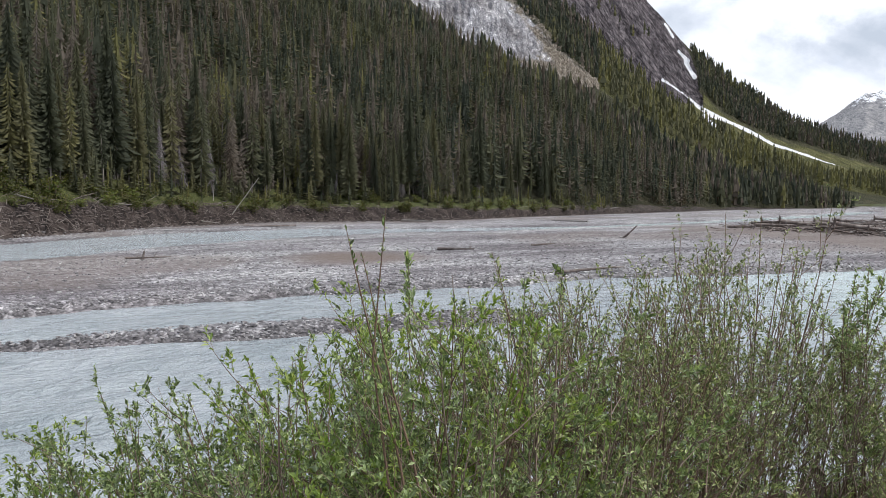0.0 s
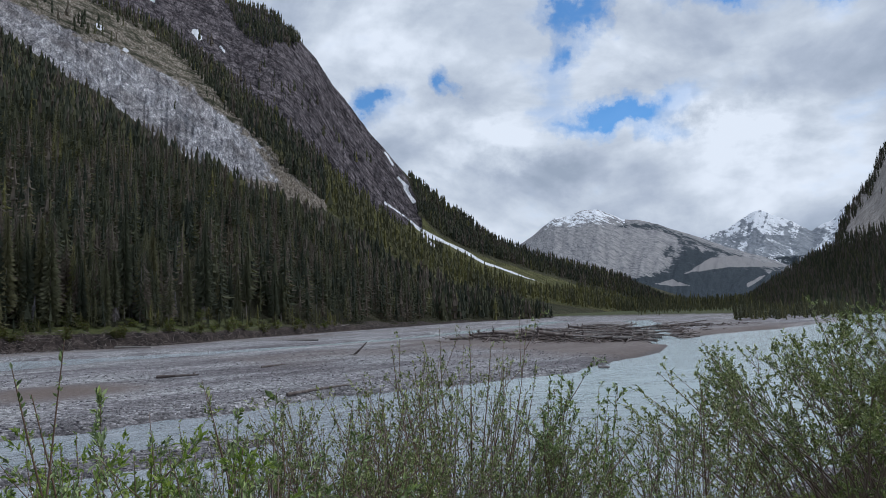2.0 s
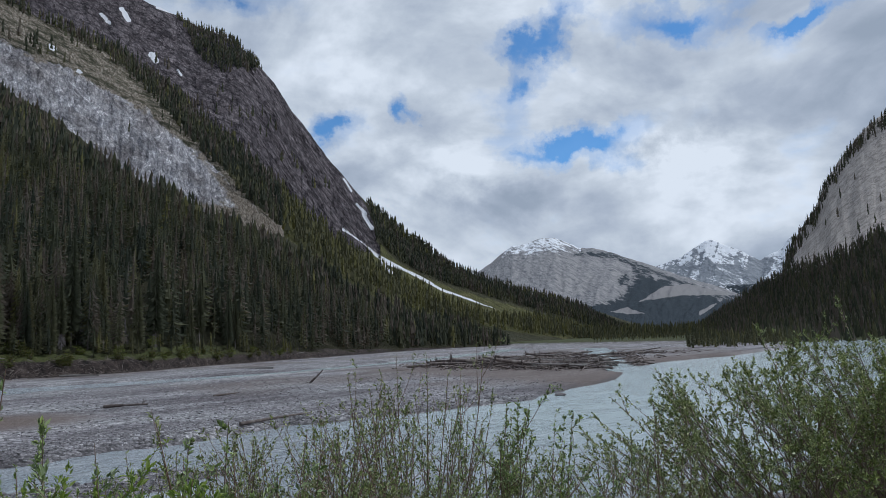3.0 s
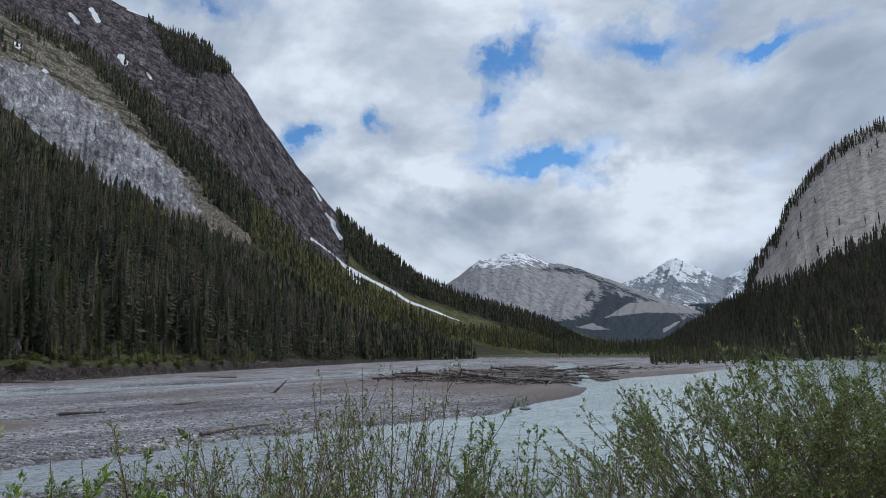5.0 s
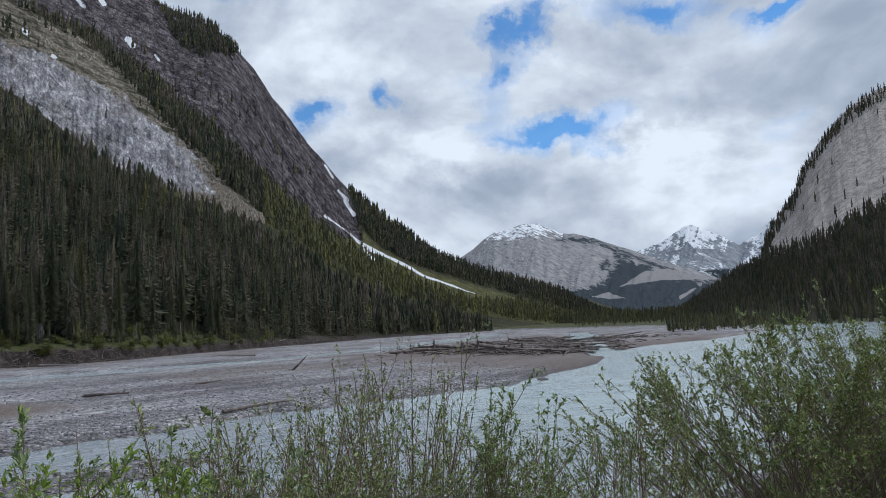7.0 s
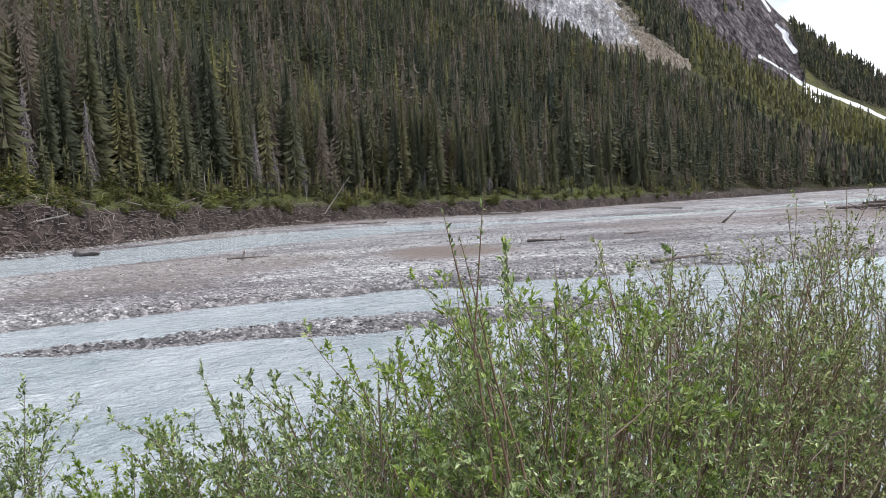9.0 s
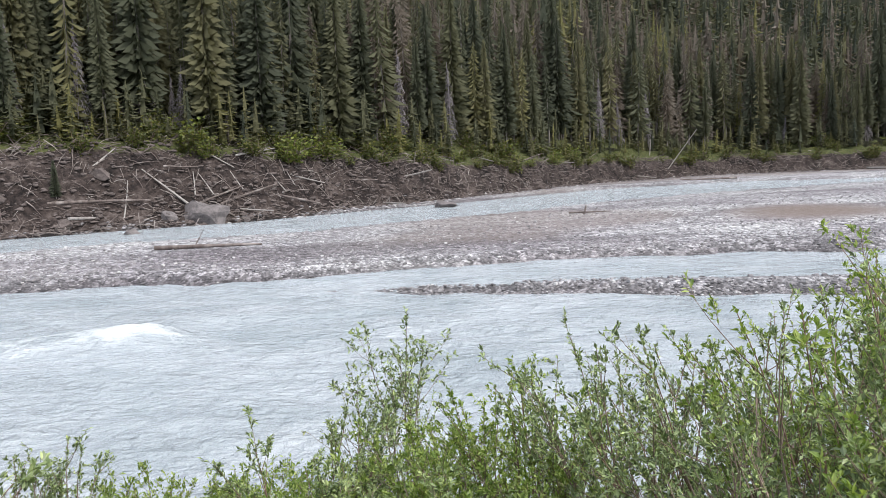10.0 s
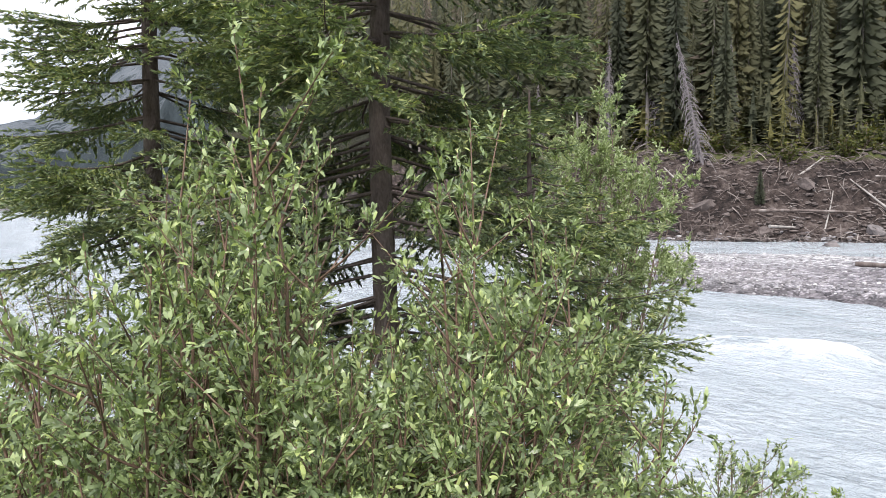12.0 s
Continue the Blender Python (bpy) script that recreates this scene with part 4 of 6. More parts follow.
def spruce_unit(tiers, rim, sprays, seed, bare=0.05, radius=0.12, ragged=0.4, core=1.0, slim=1.0):
    """A spruce one metre high: jagged skirts of boughs, loose sprays between them, and a trunk (all triangles)."""
    g = np.random.default_rng(seed)
    crown, trunk = Bag(), Bag()
    v, f = tube([(0, 0, -0.03), (0, 0, 0.4), (0, 0, 0.98)], [0.010, 0.007, 0.001], 4)
    trunk.add(v, np.concatenate([f[:, [0, 1, 2]], f[:, [0, 2, 3]]]))

    def width(h):
        return radius * (1 - h) ** 0.75 * min(1.0, 0.65 + (h - bare) * 2.5) + 0.004

    for i in range(tiers):
        h0 = bare + (1 - bare) * (i + g.uniform(-0.2, 0.2)) / tiers
        h0 = max(h0, bare)
        h1 = min(h0 + (1.55 + g.uniform(-0.2, 0.3)) * (1 - bare) / tiers, 1.0)
        w = width(h0) * core
        ang = np.arange(rim) * 2 * np.pi / rim + i * 1.1 + g.uniform(-0.25, 0.25, rim)
        r = w * np.where(np.arange(rim) % 2, 0.55, 1.1) * g.uniform(1 - ragged, 1 + ragged * 0.4, rim)
        pts = np.stack([np.cos(ang) * r, np.sin(ang) * r, h0 - 0.25 * r + g.normal(0, 0.012, rim) + 0.18 * (w - r)], -1)
        k = np.arange(rim)
        crown.add(np.vstack([[(0, 0, h1)], pts]), np.stack([np.zeros(rim, int), k + 1, (k + 1) % rim + 1], -1))
    for i in range(sprays):
        h = bare + (0.97 - bare) * (i + g.uniform(0, 1)) / sprays
        L = width(h) * (g.uniform(0.8, 1.35) if core > 0.8 else g.choice([0.6, 0.9, 1.15, 1.35]) * g.uniform(0.8, 1.2))
        a = i * 2.399 + g.uniform(-0.5, 0.5)
        d, s = np.array([np.cos(a), np.sin(a), 0]), np.array([-np.sin(a), np.cos(a), 0])
        w = L * g.uniform(0.20, 0.38) * slim
        drop = g.uniform(0.05, 0.40)
        mid = d * L * g.uniform(0.5, 0.75) + [0, 0, h - (0.45 * drop + 0.16) * L]
        crown.add([d * L * 0.05 + [0, 0, h + 0.02], mid + s * w, d * L + [0, 0, h - drop * L], mid - s * w], [(0, 1, 2), (0, 2, 3)])
    return crown.arrays(), trunk.arrays()


def plant(units, where, height, spread, g):
    """Many unit trees joined: points, triangles and the per-tree tint."""
    V, F, T, n = [], [], [], 0
    pick = g.integers(0, len(units), len(where))
    for k, (uv, uf) in enumerate(units):
        sel = pick == k
        if not sel.any():
            continue
        P, H, W = where[sel], height[sel], spread[sel]
        a = g.uniform(0, 2 * np.pi, sel.sum())
        c, s = np.cos(a)[:, None], np.sin(a)[:, None]
        x = (uv[None, :, 0] * c - uv[None, :, 1] * s) * (H * W)[:, None]
        y = (uv[None, :, 0] * s + uv[None, :, 1] * c) * (H * W)[:, None]
        z = uv[None, :, 2] * H[:, None]
        lean = g.normal(0, 0.018, (sel.sum(), 2))
        v = np.stack([x + P[:, :1] + lean[:, :1] * z, y + P[:, 1:2] + lean[:, 1:] * z, z + P[:, 2:3]], -1)
        V.append(v.reshape(-1, 3))
        F.append((uf[None] + n + np.arange(sel.sum())[:, None, None] * len(uv)).reshape(-1, 3))
        n += sel.sum() * len(uv)
        tt = np.clip(P[:, 3], 0, 1)
        T.append(np.repeat(tt, len(uv)))
    return np.concatenate(V), np.concatenate(F), np.concatenate(T)


def scatter(n, az0, az1, r0, r1, g):
    az = g.uniform(az0, az1, n)
    r = np.sqrt(g.uniform(0, 1, n) * (r1 ** 2 - r0 ** 2) + r0 ** 2)
    return az, r


def tree_sites(g, count, az0, az1, r0, r1, keep):
    """Places on the mountain's face, with a tint, where keep() allows trees."""
    az, r = scatter(count, az0, az1, r0, r1, g)
    rt, rs = np.interp(az, TOE_AZ, TOE_R), np.interp(az, SKY_AZ, SKY_R)
    z, cl, ta, me_, fa = face_point(az, r)
    e = (z - EYE_Z) / r
    x, y = -np.sin(np.radians(az)) * r, np.cos(np.radians(az)) * r
    chance = keep(az, r, e, cl, ta, me_, fa, x, y) * (r - rt > 11) * (r < rs - 4)
    ok = g.uniform(0, 1, count) < chance
    patch = fbm(x * 0.012, y * 0.012, 3, 77)
    tint = g.beta(0.9, 1.5, count) * 0.88 + (patch - 0.5) * 0.6 + 0.04
    dead = g.uniform(0, 1, count) < 0.17 + 0.28 * step(0.52, 0.66, fbm(x * 0.018 + 40, y * 0.018, 3, 79))
    tint = np.where(dead, g.uniform(0.92, 1.0, count), np.clip(tint, 0, 0.9))
    # lighter, greener trees on the meadow side
    tint = np.where(me_ > 0.5, np.clip(tint * 0.5 + 0.55, 0, 0.9), tint)
    return np.stack([x, y, z - 0.3, tint], -1)[ok]


def cover(az, r, e, cl, ta, me_, fa, x, y):
    """How likely a tree stands at a place on the face."""
    thin = fbm(x * 0.01, y * 0.01, 4, 83)
    foot, top = curve(NEAR_TOP, az), curve(FAR_FOOT, az)
    above = (cl < 0.5) * (ta < 0.5) * (az > -12.1)
    strip = above * (e > curve(STRIP_LOW, az) + 0.006 * (thin - 0.5)) * (0.55 + 0.45 * step(0.3, 0.5, thin)) + above * (e > curve(TALUS_TOP, az)) * 0.16 * step(0.42, 0.6, thin)
    q = (e - foot) / np.maximum(np.where(az > -19, curve(CLIFF_FOOT, az), top) - foot, 0.01)
    mid = (me_ > 0.5) * (az <= -12.1) * np.where(az > -19, 0.40, 0.42 * step(0.85, 0.35, q + 0.5 * (thin - 0.5)) + 0.03) * (e + 15.0 / r < np.where(az > -16.6, 0.3, curve([(a, b) for a, b, _ in SNOW_LINES[0]], az) - 0.001))
    ridge = curve([(p, t) for p, t in zip(SKY_AZ, SKY_T)], az) - e
    patch = 0.055 * np.clip(1.2 - np.abs(az + 7.0) / 3.0, 0, 1) * (0.3 + 1.4 * thin)
    ledge = cl * ((ridge < patch) * 0.95 + 0.05 * step(0.58, 0.66, thin))
    tips = e + 12.0 / r < foot + 0.012 * (thin - 0.5)
    wood = (1 - cl) * (1 - ta) * (me_ < 0.2) * ((fa > 0.5) | tips) + ta * 0.002 * (thin > 0.5)
    return np.clip(wood + strip + mid + ledge, 0, 1) * ((az < 24) | (e < 0.33))


def joined_wood(name, label, tiers, rim, sprays, sites, hmin, hmax, spread, seed, bare=0.1, trunks=False, mat=None, core=1.0):
    g = np.random.default_rng(seed)
    units = [spruce_unit(tiers, rim, sprays, seed + k, bare + 0.04 * k, 0.098 + 0.018 * (k % 3), 0.4, core, 0.36 if sprays > 100 else 0.5 if sprays > 50 else 0.8) for k in range(5)]
    h = g.uniform(hmin, hmax, len(sites)) * (0.75 + 0.5 * fbm(sites[:, 0] * 0.03, sites[:, 1] * 0.03, 3, 5))
    w = g.uniform(spread[0], spread[1], len(sites))
    state = g.bit_generator.state
    v, f, t = plant([u[0] for u in units], sites, h, w, g)
    me = mesh_data(name, v, f, mat or NEEDLE_FAR, False, {"tint": t})
    ob = tagged(new(name, me), label, "forest", kind="stuff")
    if trunks:
        g.bit_generator.state = state
        v, f, t = plant([u[1] for u in units], sites, h, w * 0 + 1.0, g)
        part("trunks", v, f, TRUNK_FAR, ob, "grey trunks", False)


g_wood = np.random.default_rng(21)
SITES = {"a": tree_sites(g_wood, 4000, -12, 90, 70, 185, cover), "b": tree_sites(g_wood, 5600, -26, 70, 185, 430, cover), "c": tree_sites(g_wood, 50000, -41, 26, 430, 1500, cover)}
A_AZ, A_R = polar(SITES["a"][:, 0], SITES["a"][:, 1])
A_FRONT = (A_R - np.interp(A_AZ, TOE_AZ, TOE_R) < 24) | ((A_AZ > 26) & (A_R < 128))
SITES["a"][A_FRONT, 3] = np.where(SITES["a"][A_FRONT, 3] > 0.91, SITES["a"][A_FRONT, 3], SITES["a"][A_FRONT, 3] * 0.75 + 0.2)
joined_wood("spruce_wood", "dense dark spruce wood on the far bank", 5, 5, 190, SITES["a"][A_FRONT], 8, 22, (0.72, 1.2), 101, 0.05, True, None, 0.2)
joined_wood("spruce_wood_upper", "dark spruce wood behind the far bank", 5, 5, 60, SITES["a"][~A_FRONT], 9, 22, (0.9, 1.4), 106, 0.05, True, None, 0.45)
joined_wood("spruce_hillside", "dense dark spruce forest on the mountain slope", 5, 5, 34, SITES["b"], 10, 23, (1.1, 1.8), 131, 0.06, False, None, 0.4)
joined_wood("spruce_mountainside", "far spruce forest high on the mountain", 4, 5, 0, SITES["c"], 11, 21, (1.1, 1.7), 151, 0.04)


def right_sites(n, g):
    """Woods below the pale cliff and in its ledges."""
    az, r = scatter(n, -74, -42.5, 330, 1490, g)
    top = curve(CLIFF_RIDGE, az)
    S = np.clip((r - 350) / 1150, 0, 1)
    z = (EYE_Z + top * 1500 + 8) * S ** 1.9 - 8
    e = (z - EYE_Z) / r
    w = masks_cliff(az, e, S)["wood"]
    ok = g.uniform(0, 1, n) < np.where(w > 0.7, 1.0, np.where(w > 0.2, 0.8, 0.008))
    x, y = -np.sin(np.radians(az)) * r, np.cos(np.radians(az)) * r
    far_in = 352 + 750 * step(-50, -43, az)
    return np.stack([x, y, z - 1.0, np.where(g.uniform(0, 1, n) < 0.36, 0.97, np.clip(g.beta(1.5, 2.5, n) * 0.8 + 0.12, 0, 0.9))], -1)[ok & (r > far_in)]


joined_wood("spruce_wood_across_valley", "dark spruce forest below the pale cliff", 4, 6, 0, right_sites(17000, g_wood), 11, 21, (0.9, 1.3), 171, 0.05)


def shore_sites(n, g, az0, az1, r0, r1, chance):
    """Belts of trees where the valley floor meets the woods."""
    az, r = scatter(n, az0, az1, r0, r1, g)
    x, y = -np.sin(np.radians(az)) * r, np.cos(np.radians(az)) * r
    ok = (line_dist(x, y, NEAR_EDGE) > 10) & ~inside(x, y, BAR_EDGE + NEAR_EDGE) & (g.uniform(0, 1, n) < chance) & (r < np.interp(az, TOE_AZ, TOE_R) + 60)
    return np.stack([x, y, ground_height(x, y) - 0.3, g.uniform(0.45, 0.9, n)], -1)[ok]


joined_wood("spruce_shore_belt", "young spruces and yellow-green scrub along the far shore", 3, 5, 22, shore_sites(1700, g_wood, -66, -43, 240, 420, 0.7), 2, 8, (1.3, 2.4), 191, 0.04, False, None, 0.6)
joined_wood("valley_scrub", "low yellow-green scrub at the head of the gravel flats", 3, 5, 12, shore_sites(900, g_wood, -46, -36, 560, 900, 0.5), 2, 8, (1.3, 2.2), 195, 0.04, False, None, 0.6)
joined_wood("valley_spruces", "dark spruce forest across the valley floor", 4, 5, 0, shore_sites(2600, g_wood, -49, -35, 900, 1500, 0.8), 11, 20, (0.9, 1.3), 197, 0.04)


# ---- single trees on the far bank ----
def make_spruce_tree(seed, label):
    tree = tagged(new("spruce_tree"), label, "tree", "spruces along the far bank")
    (cv, cf), (tv, tf) = spruce_unit(7, 5, 900, seed, 0.06 + 0.08 * (seed % 3), 0.108, 0.5, 0.16, 0.30)
    part("crown", cv * 16, cf, NEEDLE_FAR, tree, "", False, {"tint": np.full(len(cv), 0.2 + 0.14 * (seed % 5))})
    g = np.random.default_rng(seed)
    b = Bag()
    b.add(tv * 16, tf)
    for _ in range(26):                                  # dead lower branches
        h, a, L = g.uniform(1.2, 6.0), g.uniform(0, 6.28), g.uniform(0.5, 1.5)
        v, f = tube([(0, 0, h), (np.cos(a) * L * 0.6, np.sin(a) * L * 0.6, h - 0.05), (np.cos(a) * L, np.sin(a) * L, h - 0.35 * L)], [0.035, 0.022, 0.006], 3)
        b.add(v, np.concatenate([f[:, [0, 1, 2]], f[:, [0, 2, 3]]]))
    tv, tf = b.arrays()
    part("trunk", tv, tf, TRUNK_FAR, tree, "", False)
    return tree


def set_on(ob, az, r, scale, turn, sink=0.25, lean=0.0):
    p = bearing(az, r)
    z = float(ground_height(np.array([p.x]), np.array([p.y]))[0])
    ob.scale = (scale,) * 3
    return pose(p.x, p.y, max(z, -0.2) - sink, math.degrees(lean), 0, turn)


g_bank = np.random.default_rng(33)
TREE_LABELS = ("tall dark green spruce on the far bank", "narrow olive-green spruce on the far bank", "ragged spruce with dead lower branches",
               "yellow-green spruce at the edge of the wood", "dark spruce with a bare lower trunk")
models = [make_spruce_tree(300 + k, TREE_LABELS[k]) for k in range(5)]
sites = [(az, np.interp(az, TOE_AZ, TOE_R) + g_bank.uniform(9.5, 20)) for az in np.sort(g_bank.uniform(-10, 86, 130))]
for k, (az, r) in enumerate(sites):
    src = models[k % 5]
    sc = float(g_bank.uniform(0.65, 1.4))
    if k < 5:
        src.matrix_basis = set_on(src, az, r, sc, float(g_bank.uniform(0, 360))) @ Matrix.Diagonal((sc, sc, sc, 1))
    else:
        m = set_on(src, az, r, src.scale[0], float(g_bank.uniform(0, 360)))
        c = copy_thing(src, m)
        c.scale = (sc * 0.95, sc * 0.95, sc * float(g_bank.uniform(0.95, 1.25)))


sapling = copy_thing(models[0], set_on(models[0], 61.7, 66.8, 0.2, 40, 0.1))
sapling.scale = (0.26, 0.26, 0.2)
tagged(sapling, "small dark bushy spruce on the eroded bank")


def make_dead_spruce(seed, label, height=12.0):
    """A silver-grey dead spruce: bare trunk and drooping twigs."""
    g = np.random.default_rng(seed)
    tree = tagged(new("dead_spruce"), label, "dead tree", "dead spruces on the far bank")
    v, f = tube([(0, 0, -0.4), (0.05, 0, height * 0.3), (0.0, 0.08, height * 0.7), (0.1, 0.05, height)], [0.17, 0.13, 0.08, 0.02], 6)
    part("trunk", v, f, DEAD_TWIG, tree)
    b = Bag()
    for _ in range(380):
        h, a = g.uniform(height * 0.12, height * 0.93), g.uniform(0, 6.28)
        L = g.uniform(0.6, 2.3) * (1.05 - h / height)
        d = np.array([np.cos(a), np.sin(a), 0])
        v, f = tube([(0, 0, h), d * L * 0.5 + [0, 0, h - 0.15 * L], d * L * 0.8 + [0, 0, h - 0.75 * L]], [0.045, 0.03, 0.012], 3)
        b.add(v, f)
    tagged(part("branchwork", *b.arrays(), DEAD_TWIG, tree, "thin drooping bare branches", False), kind="stuff")
    return tree


dead = make_dead_spruce(401, "silver-grey dead spruce leaning over the eroded bank", 13.0)
dead.matrix_basis = pose(-63.5, 28.9, 5.6, 6, -10, 45)
dead2 = make_dead_spruce(402, "bare grey dead spruce standing in the wood", 12.0)
dead2.matrix_basis = pose(*(bearing(47, 80) + Vector((0, 0, 7))), 0, 3, 30)
for az in np.sort(g_bank.uniform(-4, 78, 44)):
    r = np.interp(az, TOE_AZ, TOE_R) + g_bank.uniform(10, 22)
    c = copy_thing(dead2, set_on(dead2, float(az), float(r), 1.0, float(g_bank.uniform(0, 360)), 0.2, float(g_bank.normal(0, 0.07))))
    q = float(g_bank.uniform(0.5, 1.15))
    c.scale = (q, q, q)


def make_poles(n, seed):
    """Bare grey trunks that stand among the living spruces, joined."""
    g = np.random.default_rng(seed)
    sites_ = np.concatenate([SITES["a"][g.integers(0, len(SITES["a"]), n // 2)], SITES["b"][g.integers(0, len(SITES["b"]), n - n // 2)]])
    b = Bag()
    for x, y, z, _ in sites_:
        h, lean = g.uniform(6, 15), g.normal(0, 0.05 if g.random() < 0.85 else 0.22, 2)
        v, f = tube([(x, y, z), (x + lean[0] * h, y + lean[1] * h, z + h)], [0.13, 0.05], 4)
        b.add(v, f)
    tagged(new("bare_trunks", mesh_data("bare_trunks", *b.arrays(), TRUNK_FAR, False)), "bare grey trunks among the spruces", "dead trees", kind="stuff")


make_poles(520, 411)


def understory(n, seed):
    """Saplings at the front edge of the wood."""
    g = np.random.default_rng(seed)
    az = g.uniform(-14, 80, n)
    r = np.interp(az, TOE_AZ, TOE_R) + np.interp(az, BANK_AZ, BANK_H) * 0.9 + 3.5 + np.abs(g.normal(0, 7, n))
    x, y = -np.sin(np.radians(az)) * r, np.cos(np.radians(az)) * r
    return np.stack([x, y, ground_height(x, y) - 0.2, np.clip(g.normal(0.62, 0.22, n), 0.1, 0.9)], -1)


joined_wood("spruce_saplings", "young spruces and saplings at the edge of the wood", 3, 5, 40, understory(480, 77), 2, 7, (1.3, 2.2), 211, 0.02, False, None, 0.45)

# ---- willows and young spruces on the near bank ----
def leaf_mesh(P, D, L, W, g, wide=False, blade=False):
    """Folded leaves at points P that point along D, as triangles."""
    n = len(P)
    D = D / (np.linalg.norm(D, axis=1)[:, None] + 1e-9)
    up = np.tile([[0.0, 0, 1]], (n, 1)) + g.normal(0, 0.55, (n, 3))
    S = np.cross(D, up)
    S /= np.linalg.norm(S, axis=1)[:, None] + 1e-9
    N = np.cross(S, D)
    L, W = L[:, None], W[:, None]
    if blade:
        v = np.stack([P - S * W * 0.5, P + S * W * 0.5, P + D * L], 1)
        f = np.array([(0, 1, 2)])
    elif not wide:
        v = np.stack([P, P + D * L * 0.48 + S * W * 0.5 + N * W * 0.16, P + D * L - N * L * 0.10, P + D * L * 0.48 - S * W * 0.5 + N * W * 0.16], 1)
        f = np.array([(0, 1, 2), (0, 2, 3)])
    else:
        v = np.stack([P, P + D * L * 0.30 + S * W * 0.42 + N * W * 0.1, P + D * L * 0.68 + S * W * 0.42 + N * W * 0.08, P + D * L - N * L * 0.12, P + D * L * 0.68 - S * W * 0.42 + N * W * 0.08, P + D * L * 0.30 - S * W * 0.42 + N * W * 0.1], 1)
        f = np.array([(0, 1, 5), (1, 2, 4), (1, 4, 5), (2, 3, 4)])
    k = v.shape[1]
    return v.reshape(-1, 3), (f[None] + np.arange(n)[:, None, None] * k).reshape(-1, 3)


def make_willow(name, label, height, reach, stems, twigs, leaf_len, leaf_mat_, seed, lean=(0, 0), wide=False, bare=0.25, stem_mat=None, base_r=0.22, group="willows on the near bank", thick=0.008, leafy=1.0):
    """A willow: stems that fan out from the base, branches that rise from them, short twigs set with leaves."""
    g = np.random.default_rng(seed)
    bush = tagged(new(name), label, "shrub", group)
    wood, P, D = Bag(), [], []
    lean3 = np.array([[lean[0], lean[1], 0]])
    up = np.array([[0, 0, 1.0]])
    s = np.linspace(0, 1, 7)[:, None]
    u = np.linspace(0, 1, 4)[:, None]
    per = max(2, int(twigs * 0.30))
    for _ in range(stems):
        a = g.uniform(0, 2 * np.pi)
        out = np.array([np.cos(a), np.sin(a), 0])
        b0 = out * base_r * g.uniform(0, 1) ** 0.6
        fan = g.uniform(0.05, 1.0) ** 0.6
        H = height * g.uniform(0.74, 1.07) * (1.0 - 0.28 * fan ** 2)
        line = b0 + out * reach * 1.2 * fan * (0.45 * s + 0.55 * s ** 1.7) + lean3 * s ** 1.3 + up * H * (1.12 * s - 0.12 * s ** 2)
        line[:, :2] += np.cumsum(g.normal(0, 0.016 * height, (7, 2)), 0) * s * 0.7
        wood.add(*tube(line, np.linspace(thick * g.uniform(0.7, 1.3), 0.0016, 7), 4))
        shoots = [(line[4], line[6] - line[4], 1.0)]
        for q in bare + (0.93 - bare) * g.uniform(0, 1, 6) ** 0.8:
            i = min(int(q * 6), 5)
            p = line[i] + (line[i + 1] - line[i]) * (q * 6 - i)
            t = line[i + 1] - line[i]
            d = t / np.linalg.norm(t) * 0.55 + g.normal(0, 0.55, 3) * [1, 1, 0.25] + out * 0.25 + [0, 0, 0.25]
            d = d / np.linalg.norm(d) * min(height, 2.2) * g.uniform(0.12, 0.27) * (1.2 - 0.65 * q)
            sway = np.array([0, 0, 0.18]) * np.linalg.norm(d) + g.normal(0, 0.015, 3)
            br = p + d * u + sway * u ** 2
            wood.add(*tube(br, np.linspace(thick * 0.34, 0.0011, 4), 3))
            shoots.append((br[0], br[3] - br[0], 0.8))
        for p, vec, big in shoots:
            L = np.linalg.norm(vec)
            for w in 0.25 + 0.75 * g.uniform(0, 1, per) ** 0.7:
                d = vec / L * 0.6 + g.normal(0, 0.5, 3) + [0, 0, 0.2]
                d = d / np.linalg.norm(d) * g.uniform(0.035, 0.10) * (0.6 + leaf_len / 0.09)
                c = p + vec * w
                if g.random() < 0.5:
                    wood.add(*tube(np.stack([c, c + d]), [0.0012, 0.0007], 3))
                m = max(3, int(g.uniform(2.6, 4.8) * leafy))
                k = (0.1 + 0.95 * g.uniform(0, 1, m) ** 0.7)[:, None]
                P.append(c + d * k + g.normal(0, 0.004, (m, 3)))
                D.append(d / np.linalg.norm(d) * (0.35 + 0.5 * k) + g.normal(0, 0.48, (m, 3)) + [0, 0, 0.15])
            m = int((4 + 14 * (big - 0.8) / 0.2) * leafy * 0.6)
            k = g.uniform(0.45, 1.02, m)[:, None]
            P.append(p + vec * k)
            D.append(vec / L + g.normal(0, 0.55, (m, 3)))
    tagged(part("branchwork", *wood.arrays(), stem_mat or STEM, bush, "thin brown stems and twigs"), kind="stuff")
    P, D = np.concatenate(P), np.concatenate(D)
    L = leaf_len * 0.80 * g.uniform(0.55, 1.3, len(P))
    tagged(part("foliage", *leaf_mesh(P, D, L, L * g.uniform(0.36, 0.50, len(P)) * (0.82 if wide else 1.0), g, wide), leaf_mat_, bush, "", False), kind="stuff")
    return bush


def bank_z(x, y):
    return float(ground_height(np.array([float(x)]), np.array([float(y)]))[0])


